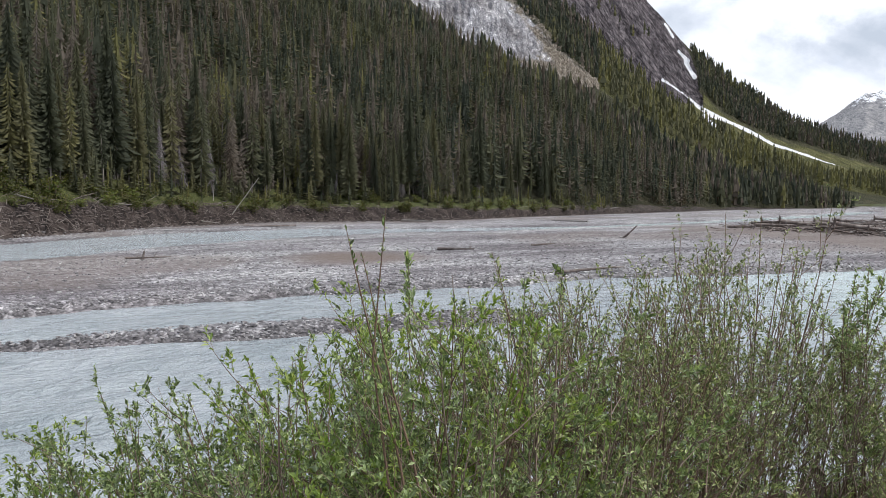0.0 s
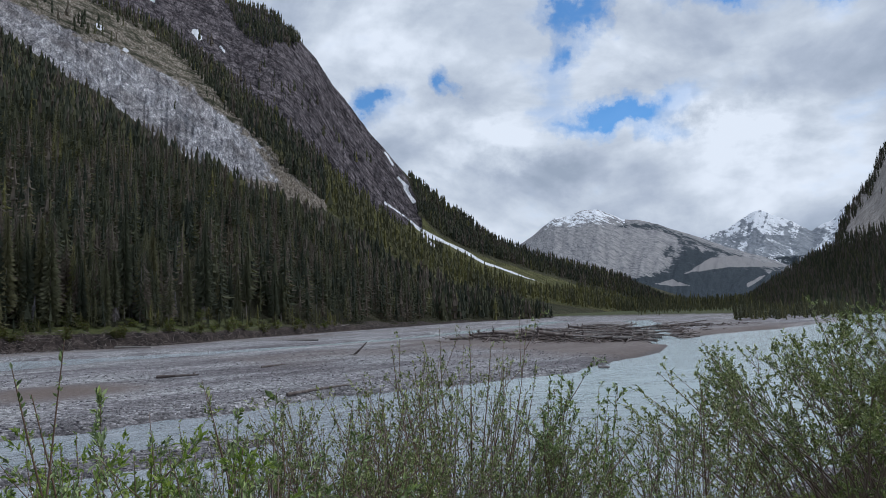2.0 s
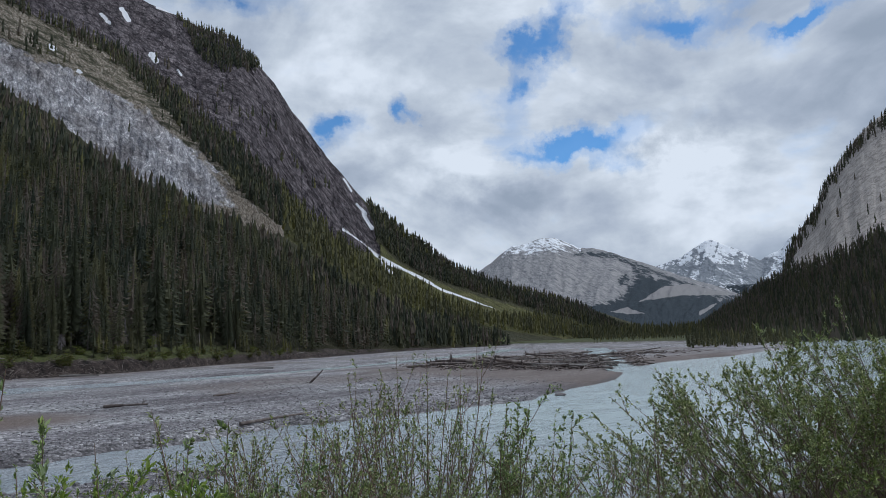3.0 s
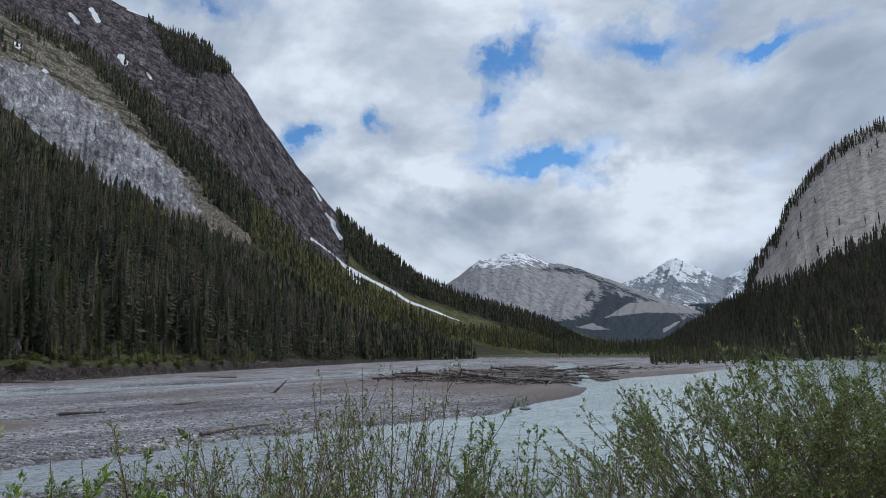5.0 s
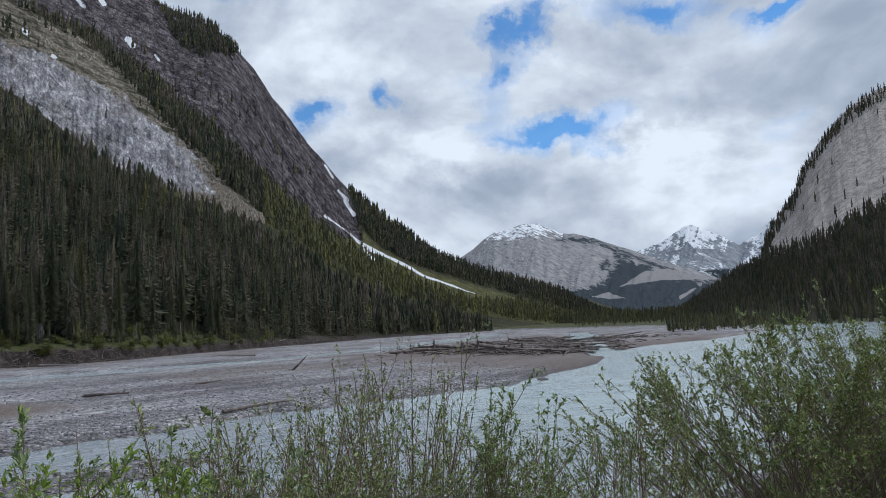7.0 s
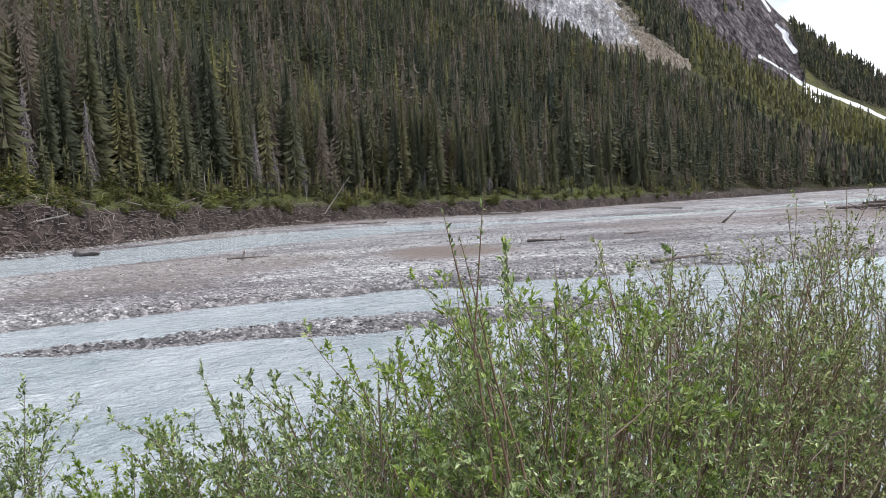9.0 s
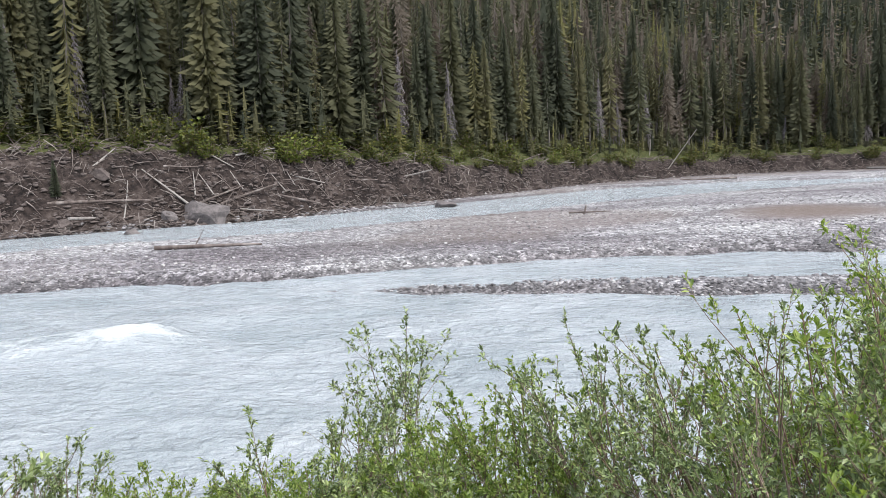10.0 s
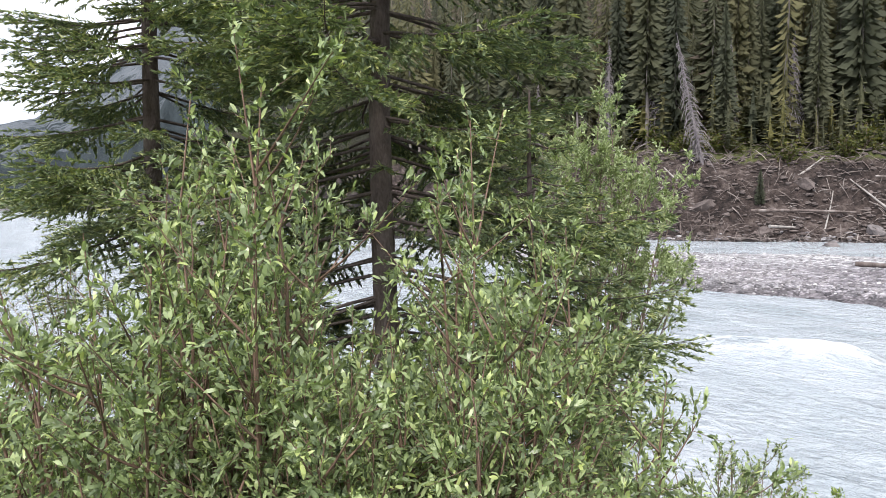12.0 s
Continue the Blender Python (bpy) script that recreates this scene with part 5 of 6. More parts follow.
def willow_at(az, d, rise, width, stems, twigs, leaf_len, mat, seed, label, **kw):
    """A willow at a bearing and distance from the viewpoint whose top reaches the given rise."""
    p = bearing(az, d)
    z = bank_z(p.x, p.y)
    top = EYE_Z + rise * d
    ob = make_willow("willow", label, max(top - z, 0.35), width, stems, twigs, leaf_len * 0.92, mat, seed, **kw)
    ob.matrix_basis = pose(p.x, p.y, z - 0.04)
    return ob


GREEN, GREY = "leafy green willow shrub on the near bank", "grey-green willow shrub with many brown stems"
for row in ((3.5, 2.75, -0.125, 0.50, 30, 12, 0.040, FRESH_LEAF, 501, GREEN), (-3.5, 2.9, -0.085, 0.55, 30, 11, 0.038, WILLOW_LEAF, 502, GREEN),
            (-10, 3.4, -0.070, 0.55, 32, 10, 0.036, WILLOW_GREY, 503, GREY), (-17, 3.9, -0.070, 0.58, 36, 10, 0.034, WILLOW_GREY, 504, GREY),
            (-22.5, 4.9, -0.022, 0.55, 40, 10, 0.034, WILLOW_GREY, 505, GREY), (-26, 4.2, -0.10, 0.42, 30, 12, 0.034, WILLOW_GREY, 506, GREY),
            (-30.6, 4.5, -0.055, 0.24, 16, 10, 0.036, WILLOW_LEAF, 507, GREEN), (-36, 4.9, -0.125, 0.42, 26, 12, 0.034, WILLOW_GREY, 508, GREY),
            (-39.6, 5.6, -0.085, 0.42, 22, 9, 0.036, WILLOW_GREY, 509, GREY), (9, 3.0, -0.185, 0.45, 28, 12, 0.040, WILLOW_LEAF, 510, GREEN),
            (14.5, 3.7, -0.212, 0.60, 30, 11, 0.042, WILLOW_LEAF, 511, GREEN), (20.5, 4.1, -0.222, 0.60, 28, 10, 0.040, WILLOW_LEAF, 512, GREEN),
            (28.5, 4.4, -0.285, 0.50, 22, 10, 0.042, FRESH_LEAF, 513, "fresh green low willow shrub"), (33, 4.3, -0.31, 0.45, 20, 10, 0.042, FRESH_LEAF, 514, "fresh green low willow shrub"),
            (46.0, 5.0, -0.285, 0.42, 9, 14, 0.045, WILLOW_LEAF, 515, "open young willow with few stems"), (64.3, 5.6, -0.300, 0.26, 11, 13, 0.036, WILLOW_LEAF, 516, "small grey-green willow by the water"),
            (4, 4.0, -0.13, 0.7, 30, 10, 0.036, FRESH_LEAF, 517, GREEN), (-7, 4.4, -0.09, 0.7, 30, 10, 0.036, WILLOW_GREY, 518, GREY), (-14, 4.9, -0.07, 0.7, 32, 9, 0.034, WILLOW_GREY, 519, GREY),
            (-5, 2.2, -0.30, 0.45, 24, 10, 0.036, WILLOW_LEAF, 520, GREEN)):
    willow_at(*row[:4], int(row[4] * (1.4 if row[7] is not WILLOW_GREY else 1.6)), row[5], row[6] * (0.95 if row[7] is not WILLOW_GREY else 0.8), *row[7:], leafy=4.0 if row[7] is not WILLOW_GREY else 2.7, thick=0.0085, bare=0.15 if row[7] is not WILLOW_GREY else 0.34, stem_mat=STEM_RED if row[8] % 2 else STEM)
# slender sapling and the tall bare shoots
willow_at(38.6, 5.6, -0.155, 0.20, 10, 24, 0.046, WILLOW_LEAF, 530, "slender young willow sapling", base_r=0.08, bare=0.3, leafy=2.2)
willow_at(40.5, 5.8, -0.25, 0.3, 5, 12, 0.036, WILLOW_GREY, 531, "thin bare-stemmed willow shoots", base_r=0.1)
def make_shoots():
    """Three long shoots that rise from one foot, with small leaves towards their tips."""
    g = np.random.default_rng(532)
    bush = tagged(new("willow"), "tall thin willow shoots with a few opening leaves", "shrub", "willows on the near bank")
    P, D = [], []
    foot = [(-0.02, 2.24, 1.9), (-0.12, 2.26, 2.7), (-0.21, 2.28, 3.25)]
    for k, tail in enumerate(([(-0.265, 2.29, 3.60), (-0.25, 2.25, 3.85), (-0.235, 2.21, 4.09)], [(-0.28, 2.27, 3.60), (-0.33, 2.25, 3.85), (-0.36, 2.24, 4.02)], [(-0.26, 2.28, 3.5), (-0.29, 2.26, 3.75), (-0.315, 2.25, 3.95)])):
        line = np.array(foot + tail) + np.linspace(1, 0, 6)[:, None] * np.array([[0.07 * k - 0.05, 0.05 * k, 0]])
        part("stem", *tube(line, [0.006, 0.0055, 0.0045, 0.0035, 0.0025, 0.0012], 6), STEM_RED, bush, "red-brown shoot")
        w = g.uniform(0.35, 1.0, 46) ** 0.7 * 4.999
        i = w.astype(int)
        P.append(line[i] + (line[i + 1] - line[i]) * (w - i)[:, None])
        D.append(g.normal(0, 0.6, (46, 3)) + [0, 0, 0.9])
    P, D = np.concatenate(P), np.concatenate(D)
    L = g.uniform(0.012, 0.028, len(P))
    tagged(part("foliage", *leaf_mesh(P, D, L, L * 0.38, g), WILLOW_LEAF, bush, "", False), kind="stuff")


make_shoots()
willow_at(21.5, 3.6, -0.175, 0.10, 2, 5, 0.028, WILLOW_GREY, 533, "single thin willow shoot with dry catkins", base_r=0.04, bare=0.7, thick=0.005)
for k, (az, d, rise) in enumerate(((1.5, 2.35, -0.16), (-9, 2.6, -0.17), (7.5, 2.4, -0.22), (-33, 3.9, -0.17))):
    willow_at(az, d, rise, 0.42, 26, 12, 0.027, WILLOW_LEAF if k % 2 == 0 else WILLOW_GREY, 570 + k, GREEN if k % 2 == 0 else GREY, leafy=2.6)
# big spreading willows beside the grass
BIG = "large spreading grey-green willow beside the grass"
for az, d, rise, w, st, seed, mat in ((-48.5, 7.2, -0.03, 1.0, 60, 541, WILLOW_GREY), (-53, 7.6, 0.012, 1.05, 60, 542, WILLOW_GREY), (-58, 8.2, 0.020, 1.0, 50, 543, WILLOW_GREY), (-63, 8.5, 0.02, 1.1, 50, 544, WILLOW_GREY), (-56, 9.4, 0.012, 1.1, 40, 545, WILLOW_GREY)):
    willow_at(az, d, rise, w, int(st * 0.9), 16, 0.046, mat, seed, BIG, base_r=0.5, lean=(-0.30, 0.10), thick=0.013, bare=0.22, leafy=3.0)
# leafy willow close to the viewpoint
CLOSE = "leafy willow with broad fresh leaves close by the path"
for az, d, rise, w, st, seed in ((93.6, 2.25, 0.130, 0.13, 12, 551), (98.0, 2.3, 0.085, 0.18, 13, 552), (86.5, 2.05, -0.17, 0.26, 14, 553), (76.8, 2.35, -0.27, 0.22, 12, 548), (90, 2.15, -0.075, 0.15, 10, 547), (104.5, 2.4, -0.03, 0.34, 15, 554), (84, 2.35, 0.06, 0.12, 8, 555), (81, 2.4, 0.04, 0.11, 6, 557),
                                 (110, 2.5, -0.06, 0.42, 15, 558), (116.5, 2.6, -0.08, 0.45, 16, 556), (79.5, 2.2, -0.19, 0.26, 12, 559), (93.5, 1.95, -0.22, 0.34, 14, 550), (101, 2.05, -0.18, 0.38, 14, 549)):
    willow_at(az, d, rise, w, int(st * 1.6), 22, 0.037, WILLOW_LEAF, seed, CLOSE, wide=True, leafy=3.2, bare=0.42, stem_mat=STEM_RED, thick=0.013, lean=(0.0, 0.05))
willow_at(73.6, 9.2, 0.170, 0.80, 44, 30, 0.074, PALE_LEAF, 561, "tall rounded pale-leaved willow by the water", base_r=0.25, thick=0.02, bare=0.4, leafy=3.4)
willow_at(112, 9.5, -0.02, 0.8, 30, 14, 0.045, WILLOW_GREY, 562, "pale willow by the water", base_r=0.4, thick=0.012)


def make_near_spruce(label, height, seed, reach=2.5, first=0.35, avoid=None, boughs=6):
    """A young spruce: tapering trunk, whorls of drooping branches, side twigs set with needles."""
    g = np.random.default_rng(seed)
    tree = tagged(new("young_spruce"), label, "tree", "young spruces by the river")
    zz = np.linspace(-0.3, height, 16)
    line = np.stack([0.03 * np.sin(zz * 1.3), 0.03 * np.cos(zz), zz], -1)
    rad = (0.11 if height > 6 else 0.04) * (1 - np.clip(zz, 0, height) / height) ** 0.8 + 0.008
    part("trunk", *tube(line, rad, 12), BARK, tree, "scaly grey-brown trunk")
    wood, P, D, L = Bag(), [], [], []
    z, h_mid = first, 3.3
    while z < height - 0.2:
        fine = z < 6.6
        for k in range((boughs + 2 * (h_mid < z)) if fine else 4):
            a = g.uniform(0, 2 * np.pi)
            h = z + g.uniform(-0.1, 0.1)
            frac = 1 - h / height
            R = reach * frac ** 0.75 * g.uniform(0.7, 1.08) * min(1, 0.62 + h * 0.2)
            if avoid and avoid[0] < h < avoid[1] and abs((math.degrees(a) - avoid[2] + 180) % 360 - 180) < avoid[3]:
                R *= 0.22
            d, s = np.array([np.cos(a), np.sin(a), 0]), np.array([-np.sin(a), np.cos(a), 0])
            u = np.linspace(0, 1, 8)
            drop = -0.30 * u ** 1.2 + 0.22 * u ** 3 if h < 4.5 else -0.16 * u + 0.24 * u ** 2.5
            br = np.array([0, 0, h]) + d * R * u[:, None] + s * R * 0.06 * np.sin(u * 3)[:, None] * g.normal() + np.array([[0, 0, 1.0]]) * (R * drop)[:, None]
            wood.add(*tube(br, np.linspace(0.009 + 0.004 * R, 0.002, 8), 4))
            n_side = int(R / (0.05 if fine else 0.16))
            tw_list = [(br[3], br[7] - br[3])]
            for j in range(n_side):
                q = 0.22 + 0.76 * (j + g.uniform(0, 1)) / n_side
                i = min(int(q * 7), 6)
                p = br[i] + (br[i + 1] - br[i]) * (q * 7 - i)
                t = br[i + 1] - br[i]
                t /= np.linalg.norm(t)
                side = 1 if j % 2 else -1
                l = R * (0.36 * (1 - q) ** 0.8 + 0.08) * g.uniform(0.7, 1.2)
                tw = (t * 0.8 + s * side * 0.7 + [0, 0, -0.30 + 0.12 * g.normal()])
                tw /= np.linalg.norm(tw)
                tw_list.append((p, tw * l))
                wood.add(*tube(np.stack([p, p + tw * l]), [0.003, 0.001], 3))
            for p, vec in tw_list:
                l = np.linalg.norm(vec)
                m = max(3, int(l / (0.009 if fine else 0.03)))
                w = g.uniform(0.05, 1.0, m)
                P.append(p + vec * w[:, None])
                D.append(vec[None] / l * 0.9 + g.normal(0, 0.34, (m, 3)) + [0, 0, 0.10])
                L.append(np.full(m, 0.056 if fine else 0.10) * g.uniform(0.7, 1.2, m))
        z += g.uniform(0.25, 0.36)
    tagged(part("branchwork", *wood.arrays(), BARK, tree, "brown drooping branches"), kind="stuff")
    P, D, L = np.concatenate(P), np.concatenate(D), np.concatenate(L)
    tagged(part("foliage", *leaf_mesh(P, D, L * 1.05, L * 0.42, g, False, True), NEEDLE, tree, "", False), kind="stuff")
    return tree


def stand(ob, az, d, sink=0.05, turn=0.0):
    p = bearing(az, d)
    ob.matrix_basis = pose(p.x, p.y, bank_z(p.x, p.y) - sink, 0, 0, turn)
    return ob


stand(make_near_spruce("young green spruce with drooping branches by the water", 11.0, 601, 2.75, 0.3, (2.2, 3.4, 0.0, 60), 8), 89.5, 6.4)
stand(make_near_spruce("open-branched young spruce beside the river", 9.5, 602, 2.6, 0.5, (1.4, 2.4, 10, 40), 7), 106, 8.2)
stand(make_near_spruce("small bushy spruce at the water's edge", 3.7, 603, 1.9, 0.1, None, 7), 78.3, 6.0)


# ---- grass and low plants ----
def make_grass(name, label, n, region, hmin, hmax, mat, seed, width=0.007):
    g = np.random.default_rng(seed)
    x, y = g.uniform(region[0], region[1], n), g.uniform(region[2], region[3], n)
    clump = fbm(x * 1.6, y * 1.6, 3, seed)
    ok = (g.uniform(0, 1, n) < step(0.35, 0.55, clump)) & (line_dist(x, y, NEAR_EDGE) > 1.0) & (np.hypot(x, y) > 0.9) & ~inside(x, y, BAR_EDGE + NEAR_EDGE)
    path = np.exp(-((y - 4.6 - 0.12 * x) / 0.45) ** 2) * (x > 3.4)
    ok &= g.uniform(0, 1, n) > path * 0.95
    x, y = x[ok], y[ok]
    P = np.stack([x, y, ground_height(x, y) - 0.01], -1)
    D = np.stack([g.normal(0, 0.35, len(x)), g.normal(0, 0.35, len(x)), np.ones(len(x))], -1)
    L = g.uniform(hmin, hmax, len(x))
    v, f = leaf_mesh(P, D, L, np.full(len(x), width), g, False, True)
    tagged(new(name, mesh_data(name, v, f, mat, False)), label, "grass", kind="stuff")


make_grass("grass", "short green meadow grass beside the path", 60000, (2.5, 16, 2.5, 10), 0.06, 0.20, GRASS_BLADE, 701)
make_grass("bank_grass", "loose green grass on the river bank", 30000, (-9, 3, 0.5, 7.5), 0.08, 0.30, GRASS_BLADE, 702)
for k, (az, d) in enumerate(((36, 3.6), (42, 4.0), (48, 4.3), (54, 4.6), (59, 4.9), (30, 3.7), (39, 4.9), (51, 5.4), (57, 5.6), (62, 4.6), (45, 3.5), (24, 3.3), (17, 3.0), (33, 3.1), (39, 3.3), (51, 3.8), (27, 3.0), (56, 4.1), (61, 5.3), (67, 4.6), (35, 5.2), (47, 5.9))):
    willow_at(az, d, -(4.1 - bank_z(*bearing(az, d)[:2]) - (1.08 if az < 46 else 0.8)) / d, 0.55, 28, 11, 0.044, FRESH_LEAF if k % 5 else WILLOW_LEAF, 720 + k, "low fresh green willow scrub on the bank", group="low scrub on the bank", bare=0.1, thick=0.005, leafy=2.3)

# ---- driftwood, poles and rocks ----
def make_log(label, length, radius, seed, roots=False, group="driftwood logs", mat=None, stubs=4, name="driftwood_log"):
    g = np.random.default_rng(seed)
    log = tagged(new(name), label, "log", group)
    u = np.linspace(0, 1, 9)
    line = np.stack([length * (u - 0.5), 0.03 * length * np.sin(u * 2.5 + g.uniform(0, 3)) * g.uniform(0.2, 1), radius + 0.02 * length * g.normal() * u * (1 - u)], -1)
    rad = radius * (1.0 - 0.55 * u) * (1 + g.normal(0, 0.04, 9))
    b = Bag()
    b.add(*tube(line, rad, 8))
    b.add(*tube([line[0] - [0.02, 0, 0], line[0] - [0.05, 0, 0]], [rad[0] * 0.97, 0.01], 8))
    for _ in range(stubs):
        q, a = g.uniform(0.25, 0.95), g.uniform(-0.6, 3.7)
        i = min(int(q * 8), 7)
        d = np.array([0.5, np.cos(a), np.sin(a)])
        l = g.uniform(0.2, 0.9) * min(1, length / 6)
        b.add(*tube([line[i], line[i] + d * l * 0.6, line[i] + d * l + [0, 0, 0.1 * l]], [radius * 0.28, radius * 0.2, 0.012], 5))
    part("trunk", *b.arrays(), mat or DRIFT, log)
    if roots:
        for k in range(8):
            a = 2 * np.pi * k / 8 + g.uniform(-0.3, 0.3)
            d = np.array([-0.35, np.cos(a), np.sin(a)])
            l = radius * g.uniform(2.5, 4.5)
            part("root", *tube([line[0], line[0] + d * l * 0.5, line[0] + d * l + g.normal(0, 0.1, 3)], [radius * 0.5, radius * 0.3, 0.02], 5), mat or DRIFT, log, "splayed broken root")
    return log


def between(ob, a, b, length):
    """Poses a log of that length so that it runs from point a to point b."""
    a, b = Vector(a), Vector(b)
    d = (b - a)
    m = d.to_track_quat("X", "Z").to_matrix().to_4x4()
    s = d.length / length
    ob.matrix_basis = Matrix.Translation((a + b) / 2) @ m @ Matrix.Diagonal((s, 1, 1, 1))
    return ob


g_log = np.random.default_rng(55)
kinds = [make_log("grey-brown driftwood log stranded on the gravel bar", 9, 0.19, 801), make_log("long dark driftwood trunk in the log jam", 12, 0.24, 802, True),
         make_log("thin weathered driftwood pole", 7, 0.10, 803, stubs=6), make_log("broken driftwood trunk with splayed roots", 6, 0.26, 804, True),
         make_log("pale bleached driftwood log", 8, 0.16, 805, mat=DEADWOOD)]
piles = [(56, 104, 7, 9), (62, 96, 8, 8), (70, 104, 9, 8), (66, 116, 9, 9), (78, 118, 9, 8), (60, 88, 6, 5), (86, 124, 10, 8), (96, 140, 14, 9), (112, 146, 14, 9), (72, 92, 8, 5), (58, 110, 8, 10)]
for k in range(190):
    cx, cy, sx, sy = piles[k % len(piles)]
    x, y = cx + g_log.normal(0, 0.5) * sx, cy + g_log.normal(0, 0.5) * sy
    z = bank_z(x, y)
    if z < 0.02:
        x, y = x - 7, y + 6
        z = max(bank_z(x, y), 0.02)
    turn = -38 + g_log.normal(0, 33) + (180 if g_log.random() < 0.4 else 0)
    m = pose(x, y, z + g_log.uniform(-0.05, 0.8), 0, g_log.normal(0, 4), turn)
    if k < 5:
        kinds[k].matrix_basis = m
    else:
        c = copy_thing(kinds[(k * 7 + k // 5) % 5], m)
        q = float(g_log.uniform(0.6, 1.15))
        c.scale = (q, q, q)
def make_debris(n, seed):
    """Broken sticks and bark between the logs of the jam, joined."""
    g = np.random.default_rng(seed)
    b = Bag()
    for k in range(n):
        cx, cy, sx, sy = piles[k % len(piles)]
        x, y = cx + g.normal(0, 0.75) * sx, cy + g.normal(0, 0.75) * sy
        z = bank_z(x, y)
        if z < 0.03:
            continue
        a, L = radians(52) + g.normal(0, 0.6), g.uniform(0.8, 4.0)
        d = np.array([np.cos(a) * L, np.sin(a) * L, g.normal(0.05, 0.14) * L])
        p = np.array([x, y, z + abs(g.normal(0, 0.28))])
        r = g.uniform(0.04, 0.13)
        b.add(*tube([p - d / 2, p + d / 2], [r, r * 0.5], 4))
    tagged(new("driftwood_debris", mesh_data("driftwood_debris", *b.arrays(), DRIFT, False)), "tangled broken sticks between the stranded logs", "driftwood", kind="stuff")


make_debris(2600, 58)
# logs that lie apart on the bars and at the far bank
LONE = (((-33.5, 22.9), (-28.7, 25.9), 0.13, "dark waterlogged log lying on the gravel bar"), ((-0.5, 60.2), (2.5, 58.8), 0.13, "short dark log on the gravel bar"),
        ((6.2, 39.4), (10.5, 42.0), 0.10, "dark log at the edge of the bar"), ((-21.5, 48.5), (-18.8, 49.5), 0.07, "thin stick on the gravel bar"), ((8.2, 66.8), (10.4, 68.2), 0.10, "dark branch on the gravel bar"),
        ((30, 150), (24, 160), 0.2, "pale log beside the far channel"), ((-9, 152), (-2, 140), 0.22, "pale log lying against the far bank"), ((-24, 117), (-31, 112), 0.16, "log along the far bank"))
for k, (a, b, r, text) in enumerate(LONE):
    a3, b3 = (*a, max(bank_z(*a), 0) - 0.02), (*b, max(bank_z(*b), 0) + 0.05)
    L = (Vector(b3) - Vector(a3)).length
    between(make_log(text, L, r, 820 + k, mat=DEADWOOD if "pale" in text else None), a3, b3, L)
snag = make_log("forked root snag standing up from the gravel", 2.6, 0.14, 840, True, stubs=5)
between(snag, (20.6, 82.4, 0.2), (22.0, 81.6, 1.7), 2.6)
snag2 = make_log("small upright stump on the gravel bar", 1.0, 0.12, 841, True, stubs=3)
between(snag2, (-20.2, 48.3, 0.2), (-20.0, 48.3, 0.9), 1.0)
# poles that lean on the eroded bank: foot and head
POLES = (((-55.3, 35.2, 0.4), (-57.3, 37.0, 4.0)), ((-53.6, 40.3, 1.7), (-57.2, 38.4, 4.9)), ((-53.9, 41.4, 2.3), (-55.2, 42.2, 4.6)), ((-53.2, 42.8, 2.4), (-55.0, 42.5, 4.5)),
         ((-51.7, 45.0, 2.6), (-53.4, 44.9, 4.5)), ((-51.1, 46.6, 2.5), (-52.2, 46.3, 4.1)), ((-50.7, 49.2, 2.3), (-51.6, 48.2, 4.1)), ((-50.7, 50.9, 2.1), (-51.7, 50.3, 4.3)),
         ((-63.0, 27.1, 4.3), (-67.0, 25.4, 7.4)), ((-59.3, 33.2, 3.8), (-59.5, 37.6, 6.8)), ((-49.3, 73.5, 4.6), (-50.0, 69.1, 5.6)), ((-38.3, 129.1, 1.4), (-33.2, 130.5, 8.8)), ((-41.6, 129.6, 1.4), (-41.4, 130.5, 7.5)))
for k, (a, b) in enumerate(POLES):
    L = (Vector(b) - Vector(a)).length
    between(make_log("bleached fallen pole leaning on the eroded bank", L, 0.07 if L < 5 else 0.11, 860 + k, k in (8, 9), "poles on the eroded bank", DEADWOOD, 2, "fallen_pole"), a, b, L)
for k in range(46):                                         # more fallen timber along the bank
    az = float(g_log.uniform(-16, 60))
    n0 = float(g_log.uniform(0.5, 7))
    p = bearing(az, float(np.interp(az, TOE_AZ, TOE_R)) + n0)
    src = kinds[(2, 4, 0)[k % 3]]
    c = copy_thing(src, pose(p.x, p.y, max(bank_z(p.x, p.y), 0) + 0.1, 0, float(g_log.normal(0, 14)), az + float(g_log.normal(0, 35))))
    q = float(g_log.uniform(0.45, 0.9))
    c.scale = (q, q, q)


def rock_mesh(seed, size, rough=0.28, sub=3, mat=None):
    bm = bmesh.new()
    bmesh.ops.create_icosphere(bm, subdivisions=sub, radius=1.0)
    g = np.random.default_rng(seed)
    cuts = [(Vector(g.normal(0, 1, 3)).normalized(), g.uniform(0.38, 0.72)) for _ in range(12)]
    for v in bm.verts:
        for n, d in cuts:
            k = v.co.dot(n)
            if k > d:
                v.co -= n * (k - d)
        v.co *= 1 + rough * 0.35 * (noise.noise(v.co * 2.3 + Vector((seed, 0, 0))))
        v.co = Vector((v.co.x * size[0], v.co.y * size[1], v.co.z * size[2]))
    me = bpy.data.meshes.new("rock")
    bm.to_mesh(me)
    bm.free()
    me.materials.append(mat or STONE)
    return me


